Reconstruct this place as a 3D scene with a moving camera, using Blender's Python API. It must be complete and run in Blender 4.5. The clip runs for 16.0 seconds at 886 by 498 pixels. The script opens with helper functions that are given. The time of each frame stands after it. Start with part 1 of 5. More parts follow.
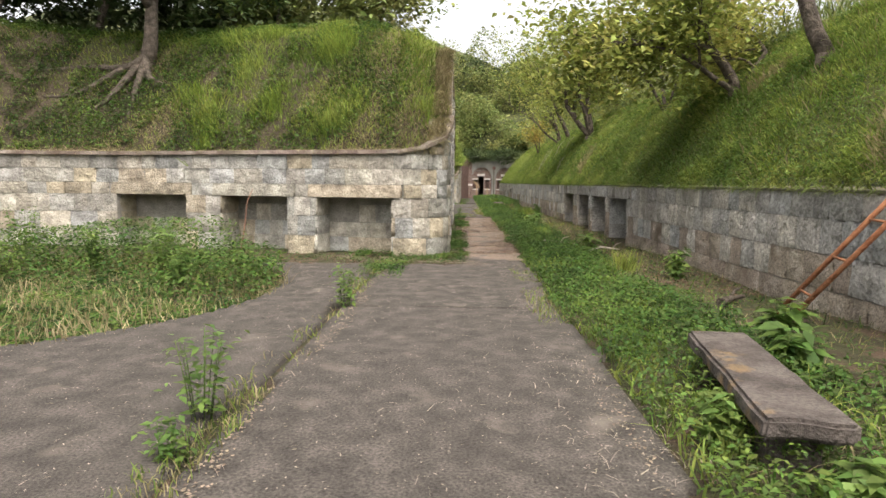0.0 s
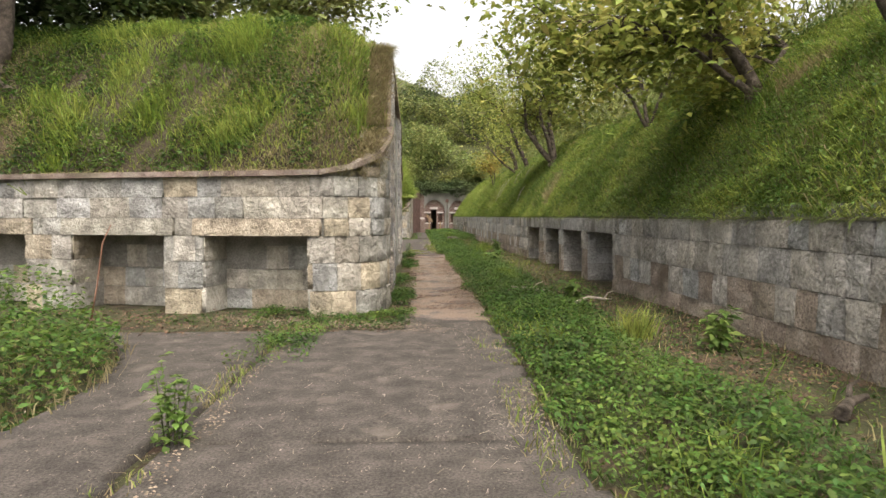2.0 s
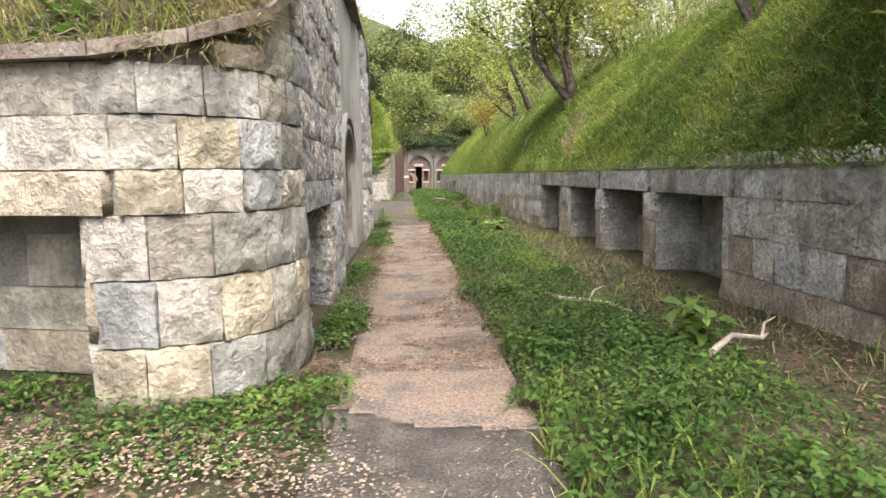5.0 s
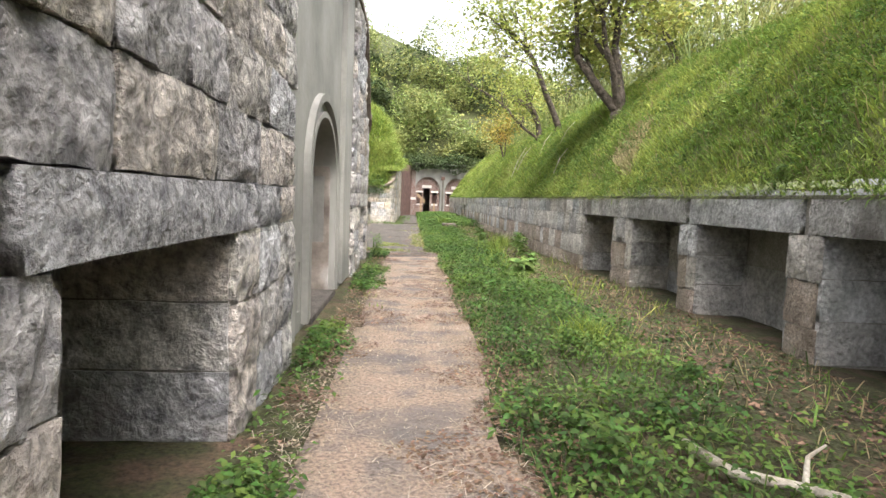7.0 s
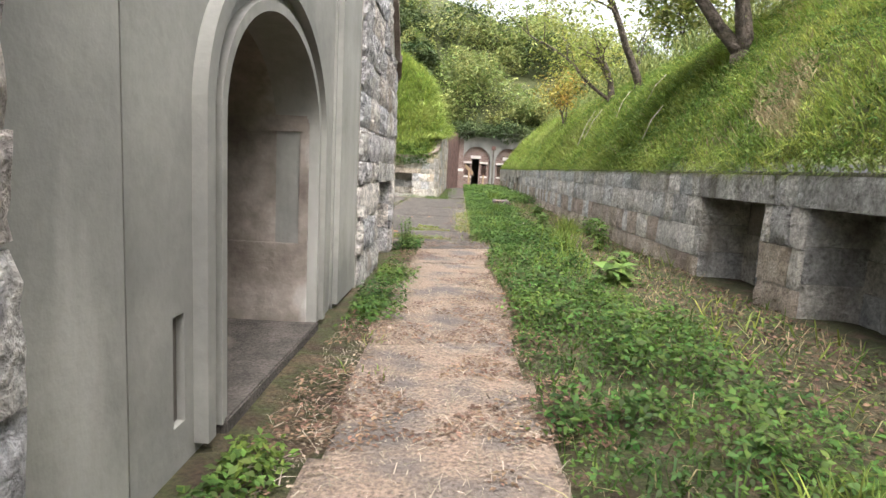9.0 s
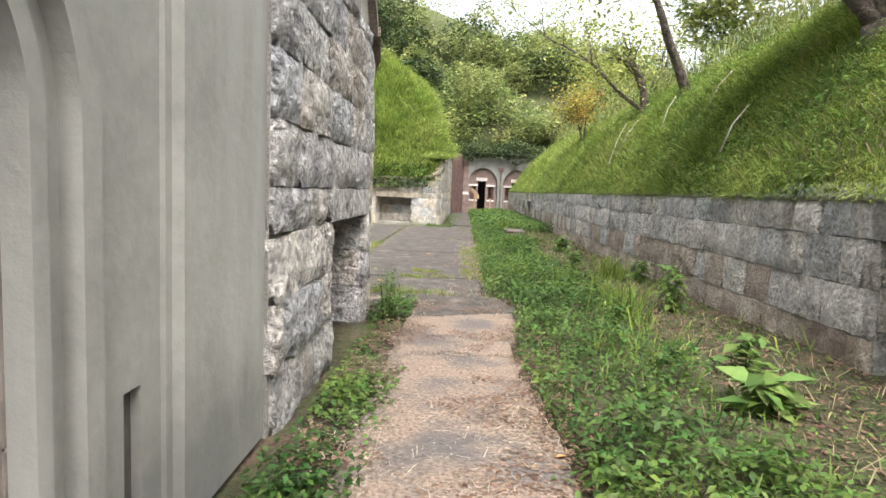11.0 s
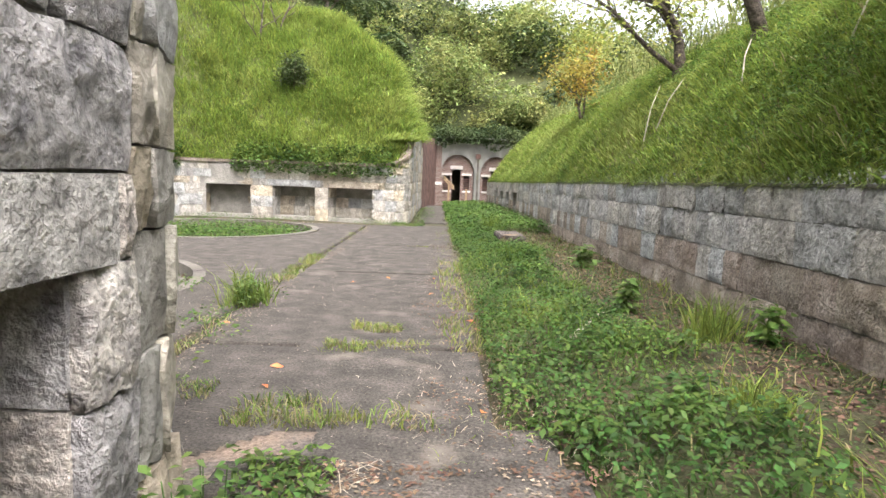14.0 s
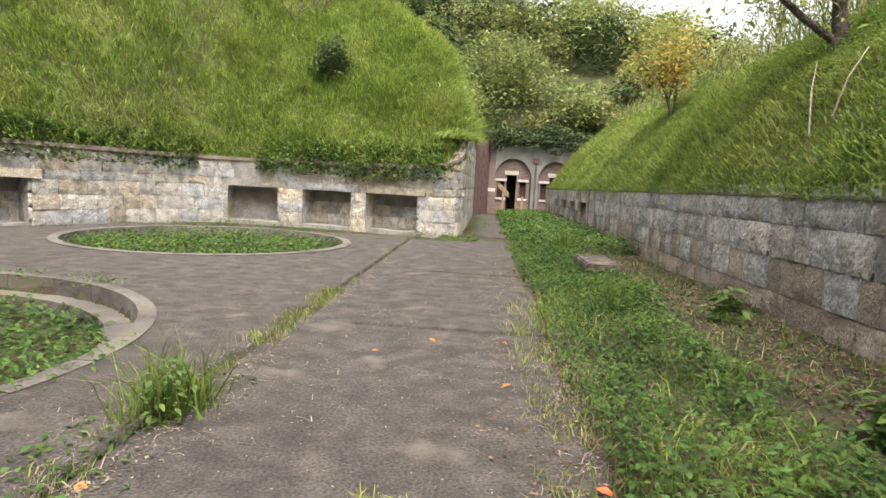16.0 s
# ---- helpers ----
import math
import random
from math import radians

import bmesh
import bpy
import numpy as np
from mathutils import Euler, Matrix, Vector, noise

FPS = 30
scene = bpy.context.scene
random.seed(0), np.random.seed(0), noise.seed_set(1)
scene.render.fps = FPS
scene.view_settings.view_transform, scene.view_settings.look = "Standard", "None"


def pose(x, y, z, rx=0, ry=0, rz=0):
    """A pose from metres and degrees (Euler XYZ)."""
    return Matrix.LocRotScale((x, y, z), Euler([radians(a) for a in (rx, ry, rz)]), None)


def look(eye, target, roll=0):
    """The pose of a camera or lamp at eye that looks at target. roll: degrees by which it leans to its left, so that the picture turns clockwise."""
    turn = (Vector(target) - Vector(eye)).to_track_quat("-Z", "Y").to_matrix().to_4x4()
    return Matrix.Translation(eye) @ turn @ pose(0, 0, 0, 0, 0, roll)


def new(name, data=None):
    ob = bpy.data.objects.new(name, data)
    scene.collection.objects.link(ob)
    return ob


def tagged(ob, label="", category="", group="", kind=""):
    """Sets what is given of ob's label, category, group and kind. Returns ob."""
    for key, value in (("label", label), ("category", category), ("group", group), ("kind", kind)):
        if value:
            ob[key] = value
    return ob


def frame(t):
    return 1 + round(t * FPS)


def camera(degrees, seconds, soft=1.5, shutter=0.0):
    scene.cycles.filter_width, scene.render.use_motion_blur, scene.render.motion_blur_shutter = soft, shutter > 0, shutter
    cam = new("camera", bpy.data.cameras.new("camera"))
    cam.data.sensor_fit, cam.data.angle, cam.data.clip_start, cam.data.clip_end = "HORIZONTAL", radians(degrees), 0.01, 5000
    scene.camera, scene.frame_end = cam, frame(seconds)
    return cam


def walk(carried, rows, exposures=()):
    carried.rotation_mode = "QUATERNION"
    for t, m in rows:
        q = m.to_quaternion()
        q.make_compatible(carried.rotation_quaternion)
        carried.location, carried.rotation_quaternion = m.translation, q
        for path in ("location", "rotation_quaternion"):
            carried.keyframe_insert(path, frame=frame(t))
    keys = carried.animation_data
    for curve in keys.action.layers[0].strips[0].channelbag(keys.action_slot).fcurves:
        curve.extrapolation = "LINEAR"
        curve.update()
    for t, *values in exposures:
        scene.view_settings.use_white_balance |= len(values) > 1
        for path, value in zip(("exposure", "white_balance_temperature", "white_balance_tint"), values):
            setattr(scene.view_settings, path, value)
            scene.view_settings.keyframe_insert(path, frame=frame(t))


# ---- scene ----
cam = camera(73.0, 16.0)
PATH = [
    (0, (-0.167, -3.563, 1.406), (-0.233, -1.577, 1.183), 0.5),
    (0.5, (-0.144, -2.815, 1.407), (-0.178, -0.828, 1.18), 0.5),
    (1, (-0.109, -2.073, 1.395), (-0.089, -0.085, 1.18), -0.3),
    (1.5, (-0.09, -1.323, 1.398), (-0.028, 0.674, 1.292), 0.6),
    (2, (-0.017, -0.528, 1.369), (0.069, 1.467, 1.259), 0.0),
    (2.5, (0.033, 0.269, 1.35), (0.14, 2.257, 1.156), -0.7),
    (3, (0.033, 1.068, 1.347), (0.157, 3.052, 1.129), -0.9),
    (3.5, (0.085, 1.856, 1.335), (0.2, 3.84, 1.107), -0.6),
    (4, (0.168, 2.646, 1.322), (0.298, 4.629, 1.093), -0.8),
    (4.2, (0.193, 2.989, 1.317), (0.323, 4.972, 1.098), -0.9),
    (6.3, (0.391, 6.46, 1.225), (0.524, 8.433, 0.924), 1.4),
    (6.5, (0.399, 6.772, 1.214), (0.538, 8.761, 1.051), 1.8),
    (7, (0.364, 7.556, 1.217), (0.473, 9.547, 1.05), 2.2),
    (7.5, (0.423, 8.336, 1.224), (0.504, 10.327, 1.044), 1.8),
    (8, (0.417, 9.058, 1.21), (0.384, 11.046, 0.992), 3.1),
    (8.2, (0.45, 9.365, 1.217), (0.413, 11.35, 0.981), 3.6),
    (10.3, (0.463, 12.826, 1.291), (0.402, 14.806, 1.013), 1.2),
    (10.5, (0.458, 13.108, 1.31), (0.397, 15.097, 1.107), 1.2),
    (11, (0.404, 13.787, 1.278), (0.339, 15.776, 1.083), 2.4),
    (11.5, (0.409, 14.506, 1.293), (0.362, 16.497, 1.107), 1.6),
    (12, (0.357, 15.18, 1.295), (0.294, 17.17, 1.108), 1.2),
    (12.5, (0.372, 15.925, 1.285), (0.379, 17.914, 1.074), 0.5),
    (13, (0.324, 16.622, 1.28), (0.341, 18.611, 1.068), 1.2),
    (13.5, (0.332, 17.36, 1.267), (0.36, 19.348, 1.053), 1.3),
    (14, (0.308, 18.038, 1.267), (0.339, 20.026, 1.043), 2.1),
    (14.5, (0.31, 18.823, 1.255), (0.339, 20.805, 0.986), 0.4),
    (15, (0.228, 19.515, 1.25), (0.194, 21.497, 0.983), 1.7),
    (15.5, (0.211, 20.241, 1.272), (0.157, 22.226, 1.039), 1.1),
    (16, (0.079, 20.92, 1.264), (-0.046, 22.904, 1.052), 3.1),
]
walk(cam, [(t, look(e, g, r)) for t, e, g, r in PATH], [(0, 1.55, 6900, 12), (2, 1.5, 7050, 13), (3.5, 1.95, 6900, 14), (4, 2.0, 6800, 14), (7, 2.35, 6500, 13), (8, 2.25, 6450, 13), (10.5, 2.2, 6400, 12), (12.5, 2.2, 6350, 12), (14.5, 2.3, 6500, 14), (16, 1.9, 6700, 13)])

# ---- world and light ----
world = bpy.data.worlds.new("world")
scene.world = world
world.use_nodes = True
wn, wl = world.node_tree.nodes, world.node_tree.links
sky = wn.new("ShaderNodeTexSky")
sky.sky_type, sky.sun_disc = "NISHITA", False
sky.sun_elevation, sky.sun_rotation = radians(62), radians(165)
sky.air_density, sky.dust_density, sky.ozone_density = 1.0, 6.0, 0.6
wn["Background"].inputs["Strength"].default_value = 0.15
hsv = wn.new("ShaderNodeHueSaturation")
hsv.inputs["Saturation"].default_value = 0.25
wl.new(sky.outputs[0], hsv.inputs["Color"])
wl.new(hsv.outputs[0], wn["Background"].inputs[0])
sun = new("sun", bpy.data.lights.new("sun", "SUN"))
sun.data.energy, sun.data.angle, sun.data.color = 0.8, radians(60), (1.0, 0.94, 0.85)
sun.matrix_world = look((2.8, -11, 26), (0, 0, 0))


# ---- materials ----
def mat(name, colors, scale=3.0, rough=0.9, bump=0.3, bump_scale=30.0, fine=0.35, rnd=0.0, stain=None, stain_scale=0.7, stain_lo=0.5, coords="Object", isl=False, spec=0.3, trans=0.0, tints=(), streak=1.0, relief=0.05):
    """Two-scale noise material: colors blend on large noise, fine grain on top, optional stain colour and per-piece variation."""
    m = bpy.data.materials.new(name)
    m.use_nodes = True
    n, l = m.node_tree.nodes, m.node_tree.links
    b = n["Principled BSDF"]
    b.inputs["Roughness"].default_value = rough
    b.inputs["Specular IOR Level"].default_value = spec
    geo = n.new("ShaderNodeNewGeometry")
    vec = geo.outputs["Position"]
    t1 = n.new("ShaderNodeTexNoise")
    t1.inputs["Scale"].default_value, t1.inputs["Detail"].default_value = scale, 5
    l.new(vec, t1.inputs["Vector"])
    r1 = n.new("ShaderNodeValToRGB")
    e = r1.color_ramp.elements
    e[0].position, e[1].position = 0.34, 0.66
    e[0].color, e[1].color = (*colors[0], 1), (*colors[1], 1)
    if len(colors) > 2:
        k = e.new(0.5)
        k.color = (*colors[2], 1)
    l.new(t1.outputs[0], r1.inputs[0])
    out = r1.outputs[0]
    t2 = n.new("ShaderNodeTexNoise")
    t2.inputs["Scale"].default_value, t2.inputs["Detail"].default_value, t2.inputs["Roughness"].default_value = bump_scale, 6, 0.65
    l.new(vec, t2.inputs["Vector"])
    if fine:
        mp = n.new("ShaderNodeMapRange")
        mp.inputs[1].default_value, mp.inputs[2].default_value = 0.3, 0.7
        mp.inputs[3].default_value, mp.inputs[4].default_value = 1 - fine, 1 + fine
        l.new(t2.outputs[0], mp.inputs[0])
        mx = n.new("ShaderNodeVectorMath")
        mx.operation = "SCALE"
        l.new(out, mx.inputs[0])
        l.new(mp.outputs[0], mx.inputs["Scale"])
        out = mx.outputs[0]
    if stain:
        t3 = n.new("ShaderNodeTexNoise")
        t3.inputs["Scale"].default_value, t3.inputs["Detail"].default_value = stain_scale, 7
        mpg = n.new("ShaderNodeMapping")
        mpg.inputs["Scale"].default_value = (1, 1, streak)
        l.new(vec, mpg.inputs["Vector"])
        l.new(mpg.outputs[0], t3.inputs["Vector"])
        r3 = n.new("ShaderNodeMapRange")
        r3.inputs[1].default_value, r3.inputs[2].default_value = stain_lo, stain_lo + 0.14
        l.new(t3.outputs[0], r3.inputs[0])
        mx = n.new("ShaderNodeMix")
        mx.data_type = "RGBA"
        mx.inputs["B"].default_value = (*stain, 1)
        l.new(r3.outputs[0], mx.inputs["Factor"])
        l.new(out, mx.inputs["A"])
        out = mx.outputs["Result"]
    if rnd:
        if isl:
            src = geo.outputs["Random Per Island"]
        else:
            src = n.new("ShaderNodeObjectInfo").outputs["Random"]
        hs = n.new("ShaderNodeHueSaturation")
        mp = n.new("ShaderNodeMapRange")
        mp.inputs[3].default_value, mp.inputs[4].default_value = 1 - rnd, 1 + rnd
        l.new(src, mp.inputs[0])
        l.new(mp.outputs[0], hs.inputs["Value"])
        m7 = n.new("ShaderNodeMath")
        m7.operation = "MULTIPLY"
        m7.inputs[1].default_value = 7.13
        l.new(src, m7.inputs[0])
        fr = n.new("ShaderNodeMath")
        fr.operation = "FRACT"
        l.new(m7.outputs[0], fr.inputs[0])
        mh = n.new("ShaderNodeMapRange")
        mh.inputs[3].default_value, mh.inputs[4].default_value = 0.5 - 0.05 * rnd, 0.5 + 0.05 * rnd
        l.new(fr.outputs[0], mh.inputs[0])
        l.new(mh.outputs[0], hs.inputs["Hue"])
        l.new(out, hs.inputs["Color"])
        out = hs.outputs[0]
        if tints:
            m8 = n.new("ShaderNodeMath")
            m8.operation = "MULTIPLY"
            m8.inputs[1].default_value = 23.7
            l.new(src, m8.inputs[0])
            f8 = n.new("ShaderNodeMath")
            f8.operation = "FRACT"
            l.new(m8.outputs[0], f8.inputs[0])
            r8 = n.new("ShaderNodeValToRGB")
            r8.color_ramp.interpolation = "CONSTANT"
            for i, c in enumerate(tints):
                el = r8.color_ramp.elements[i] if i < 2 else r8.color_ramp.elements.new(i / len(tints))
                el.position, el.color = i / len(tints), (*c, 1)
            l.new(f8.outputs[0], r8.inputs[0])
            mu = n.new("ShaderNodeMix")
            mu.data_type, mu.blend_type = "RGBA", "MULTIPLY"
            mu.inputs["Factor"].default_value = 1
            l.new(out, mu.inputs["A"])
            l.new(r8.outputs[0], mu.inputs["B"])
            out = mu.outputs["Result"]
    l.new(out, b.inputs["Base Color"])
    if bump:
        bp = n.new("ShaderNodeBump")
        bp.inputs["Strength"].default_value, bp.inputs["Distance"].default_value = bump, relief
        t4 = n.new("ShaderNodeTexNoise")
        t4.inputs["Scale"].default_value, t4.inputs["Detail"].default_value = bump_scale * 0.3, 4
        l.new(vec, t4.inputs["Vector"])
        ad = n.new("ShaderNodeMath")
        ad.operation = "MULTIPLY_ADD"
        ad.inputs[1].default_value = 1.6
        l.new(t4.outputs[0], ad.inputs[0])
        l.new(t2.outputs[0], ad.inputs[2])
        l.new(ad.outputs[0], bp.inputs["Height"])
        l.new(bp.outputs[0], b.inputs["Normal"])
    if trans:
        tr = n.new("ShaderNodeBsdfTranslucent")
        l.new(out, tr.inputs[0])
        ms = n.new("ShaderNodeMixShader")
        ms.inputs[0].default_value = trans
        l.new(b.outputs[0], ms.inputs[1])
        l.new(tr.outputs[0], ms.inputs[2])
        l.new(ms.outputs[0], n["Material Output"].inputs[0])
    return m


TINTS = ((1, 1, 1), (0.87, 0.92, 1.0), (1.03, 1.0, 0.95), (0.8, 0.81, 0.82), (1.08, 1.07, 1.04), (1.05, 0.97, 0.83), (0.95, 0.98, 1.02), (0.92, 0.84, 0.74))
GRANITE = mat("granite", ((0.30, 0.29, 0.285), (0.66, 0.635, 0.60), (0.50, 0.48, 0.45)), 9, 0.9, 1.0, 22, 0.55, 0.14, (0.34, 0.29, 0.24), 1.3, 0.6, tints=((1, 1, 1), (0.92, 0.95, 1.02), (1.05, 0.99, 0.95), (0.88, 0.88, 0.92), (1.1, 1.07, 1.04)), relief=0.13)
GRANITE_PALE = mat("granite_pale", ((0.23, 0.218, 0.193), (0.45, 0.43, 0.385), (0.34, 0.32, 0.278)), 4, 0.9, 0.9, 24, 0.3, 0.2, (0.38, 0.315, 0.23), 1.0, 0.62, tints=TINTS, streak=0.5, relief=0.05)
GRANITE_OCHRE = mat("granite_ochre", ((0.27, 0.255, 0.23), (0.50, 0.475, 0.43), (0.39, 0.365, 0.325)), 5, 0.9, 0.8, 40, 0.35, 0.16, (0.42, 0.28, 0.11), 0.9, 0.66, tints=TINTS, streak=0.45, relief=0.05)
GRANITE_DARK = mat("granite_dark", ((0.32, 0.31, 0.29), (0.55, 0.53, 0.50), (0.43, 0.415, 0.385)), 4.5, 0.92, 1.0, 24, 0.45, 0.16, (0.16, 0.145, 0.125), 1.6, 0.56, tints=((1, 1, 1), (0.92, 0.96, 1.0), (1.03, 1.0, 0.95), (0.84, 0.85, 0.86), (1.08, 1.06, 1.03)), streak=0.22, relief=0.09)
GRANITE_BROWN = mat("granite_soiled", ((0.23, 0.195, 0.16), (0.40, 0.345, 0.29), (0.30, 0.25, 0.20)), 3.5, 0.95, 1.0, 42, 0.5, 0.18, (0.15, 0.115, 0.085), 1.2, 0.54)
MORTAR = mat("mortar", ((0.20, 0.19, 0.17), (0.32, 0.30, 0.27)), 4, 0.95, 0.5, 50, 0.35)
NICHE = mat("niche_concrete", ((0.20, 0.19, 0.17), (0.30, 0.28, 0.25)), 3, 0.95, 0.4, 40, 0.3)
PLASTER = mat("plaster", ((0.165, 0.164, 0.15), (0.275, 0.27, 0.247), (0.22, 0.216, 0.197)), 1.1, 0.8, 0.15, 14, 0.08, 0, (0.33, 0.322, 0.30), 1.5, 0.56, streak=0.18)
PLASTER_OLD = mat("plaster_old", ((0.12, 0.10, 0.085), (0.29, 0.255, 0.225), (0.20, 0.172, 0.148)), 2.6, 0.9, 0.3, 14, 0.16, 0, (0.42, 0.405, 0.385), 2.1, 0.58, streak=0.6)
CONCRETE = mat("paving_concrete", ((0.043, 0.038, 0.033), (0.084, 0.074, 0.065), (0.061, 0.054, 0.047)), 4.5, 0.95, 0.5, 60, 0.7, 0, (0.14, 0.122, 0.102), 2.1, 0.6)
LITTER_CONCRETE = mat("paving_littered", ((0.20, 0.148, 0.115), (0.11, 0.095, 0.085), (0.185, 0.142, 0.112)), 3.2, 0.95, 0.6, 45, 0.6, 0, (0.098, 0.088, 0.082), 1.3, 0.53)
SOIL = mat("soil", ((0.045, 0.03, 0.02), (0.09, 0.06, 0.042), (0.045, 0.05, 0.02)), 2.6, 1.0, 0.8, 40, 0.6)
TURF = mat("turf", ((0.055, 0.08, 0.02), (0.11, 0.135, 0.038), (0.09, 0.092, 0.034)), 2.2, 1.0, 0.8, 30, 0.5)
TURF_DRY = mat("turf_dry", ((0.034, 0.027, 0.017), (0.038, 0.042, 0.015), (0.052, 0.04, 0.025)), 1.2, 1.0, 0.9, 30, 0.6)
GRASS = mat("grass", ((0.095, 0.155, 0.028), (0.25, 0.295, 0.07), (0.165, 0.225, 0.046)), 0.9, 0.7, 0, 9, 0.3, 0.5, None, isl=True, trans=0.45)
GRASS_FAR = mat("grass_bright", ((0.14, 0.20, 0.035), (0.24, 0.29, 0.075), (0.185, 0.25, 0.05)), 0.6, 0.7, 0, 9, 0.3, 0.45, None, isl=True, trans=0.45)
GRASS_DRY = mat("grass_dry", ((0.17, 0.155, 0.07), (0.33, 0.27, 0.165), (0.25, 0.215, 0.115)), 0.8, 0.8, 0, 9, 0.25, 0.3, None, isl=True, trans=0.35)
WEED = mat("weed", ((0.034, 0.074, 0.013), (0.10, 0.158, 0.03), (0.058, 0.11, 0.02)), 1.2, 0.6, 0, 9, 0.2, 0.55, None, isl=True, trans=0.4)
PLANT = mat("plant", ((0.075, 0.14, 0.03), (0.16, 0.24, 0.06), (0.11, 0.185, 0.042)), 2.0, 0.55, 0, 9, 0.2, 0.4, None, isl=True, trans=0.45)
LEAF = mat("leaf", ((0.16, 0.20, 0.045), (0.36, 0.35, 0.10), (0.24, 0.28, 0.065)), 0.7, 0.55, 0, 9, 0.2, 0.45, None, isl=True, trans=0.5)
LEAF_AUTUMN = mat("leaf_autumn", ((0.22, 0.19, 0.04), (0.40, 0.22, 0.05), (0.28, 0.24, 0.05)), 0.9, 0.6, 0, 9, 0.2, 0.4, None, isl=True, trans=0.45)
LEAF_WOOD = mat("leaf_wood", ((0.11, 0.155, 0.04), (0.29, 0.30, 0.11), (0.18, 0.215, 0.07)), 0.35, 0.6, 0, 4, 0.25, 0.5, None, isl=True, trans=0.4)
LEAF_DARK = mat("leaf_dark", ((0.03, 0.055, 0.018), (0.075, 0.10, 0.035), (0.05, 0.075, 0.025)), 0.5, 0.6, 0, 4, 0.25, 0.4, None, isl=True, trans=0.25)
BARK = mat("bark", ((0.05, 0.04, 0.032), (0.13, 0.105, 0.085), (0.085, 0.07, 0.055)), 9, 0.95, 1.0, 35, 0.4)
BRICK = mat("brick", ((0.20, 0.085, 0.06), (0.32, 0.16, 0.12), (0.26, 0.12, 0.09)), 4, 0.9, 0.4, 50, 0.3, 0.3, (0.36, 0.31, 0.28), 1.2, 0.62)
BRICK_DARK = mat("brick_dark", ((0.10, 0.06, 0.05), (0.19, 0.115, 0.095), (0.14, 0.085, 0.07)), 3, 0.92, 0.4, 50, 0.3, 0.25)
SAND = mat("sandy_grit", ((0.13, 0.102, 0.075), (0.25, 0.20, 0.148), (0.185, 0.148, 0.11)), 5, 1.0, 0, 40, 0.4, 0.35, None, isl=True)
STONE_WHITE = mat("dressed_stone", ((0.50, 0.46, 0.42), (0.62, 0.58, 0.54)), 3, 0.85, 0.2, 40, 0.15)
CORNICE = mat("cornice", ((0.14, 0.105, 0.085), (0.26, 0.225, 0.195), (0.19, 0.15, 0.128)), 3, 0.9, 0.5, 40, 0.35, 0.2, (0.12, 0.11, 0.07), 1.1, 0.57)
MOSSY = mat("mossy_stone", ((0.07, 0.075, 0.045), (0.14, 0.13, 0.10)), 4, 0.95, 0.6, 40, 0.4)
RUST = mat("rust", ((0.20, 0.075, 0.035), (0.34, 0.15, 0.075)), 8, 0.85, 0.5, 60, 0.35)
TIMBER = mat("timber", ((0.22, 0.15, 0.09), (0.36, 0.26, 0.16)), 6, 0.85, 0.3, 50, 0.3)
DEADWOOD = mat("deadwood", ((0.30, 0.26, 0.21), (0.46, 0.42, 0.36)), 9, 0.9, 0.5, 50, 0.3)
DRY_LEAF = mat("dry_leaf", ((0.075, 0.042, 0.026), (0.18, 0.115, 0.075), (0.11, 0.068, 0.044)), 5, 0.85, 0, 20, 0.2, 0.4, None, isl=True)
ORANGE_LEAF = mat("orange_leaf", ((0.36, 0.10, 0.03), (0.42, 0.17, 0.06)), 9, 0.7, 0, 20, 0.2, 0.3, None)
BENCH = mat("bench_stone", ((0.06, 0.05, 0.045), (0.14, 0.12, 0.108), (0.095, 0.08, 0.072)), 5, 0.92, 0.8, 45, 0.4, 0.1, (0.40, 0.25, 0.10), 2.2, 0.62)
HILLSIDE = mat("hillside", ((0.03, 0.04, 0.014), (0.06, 0.065, 0.025)), 0.8, 1.0, 0.5, 10, 0.4)
# very dark colour in place of the shade inside rooms and slots
INTERIOR_SHADE = mat("interior_shade", ((0.05, 0.045, 0.04), (0.09, 0.08, 0.07)), 2, 0.95, 0.2, 20, 0.2)


# ---- helpers ----
rng = np.random.default_rng(7)


def thing(name, loc=(0, 0, 0), label="", category="", group="", kind=""):
    ob = new(name)
    ob.location = loc
    return tagged(ob, label, category, group, kind)


def link(name, me, material, parent=None, label="", m=None):
    ob = new(name, me)
    if material and not me.materials:
        me.materials.append(material)
    if parent is not None:
        ob.parent = parent
        ob.matrix_parent_inverse = Matrix.Translation(parent.location).inverted() if parent.parent is None and parent.type == "EMPTY" else Matrix()
    if m is not None:
        ob.matrix_basis = m
    return tagged(ob, label)


def part(name, bm, material, parent, label=""):
    me = bpy.data.meshes.new(name)
    bm.to_mesh(me)
    bm.free()
    return link(name, me, material, parent, label)


def tri_mesh(name, verts, tris, smooth=False):
    me = bpy.data.meshes.new(name)
    v, f = np.asarray(verts, np.float32).reshape(-1, 3), np.asarray(tris, np.int32).reshape(-1, 3)
    me.vertices.add(len(v))
    me.vertices.foreach_set("co", v.ravel())
    me.loops.add(f.size)
    me.loops.foreach_set("vertex_index", f.ravel())
    me.polygons.add(len(f))
    me.polygons.foreach_set("loop_start", np.arange(0, f.size, 3, dtype=np.int32))
    if smooth:
        me.polygons.foreach_set("use_smooth", np.ones(len(f), bool))
    me.update(calc_edges=True)
    me.validate()
    return me


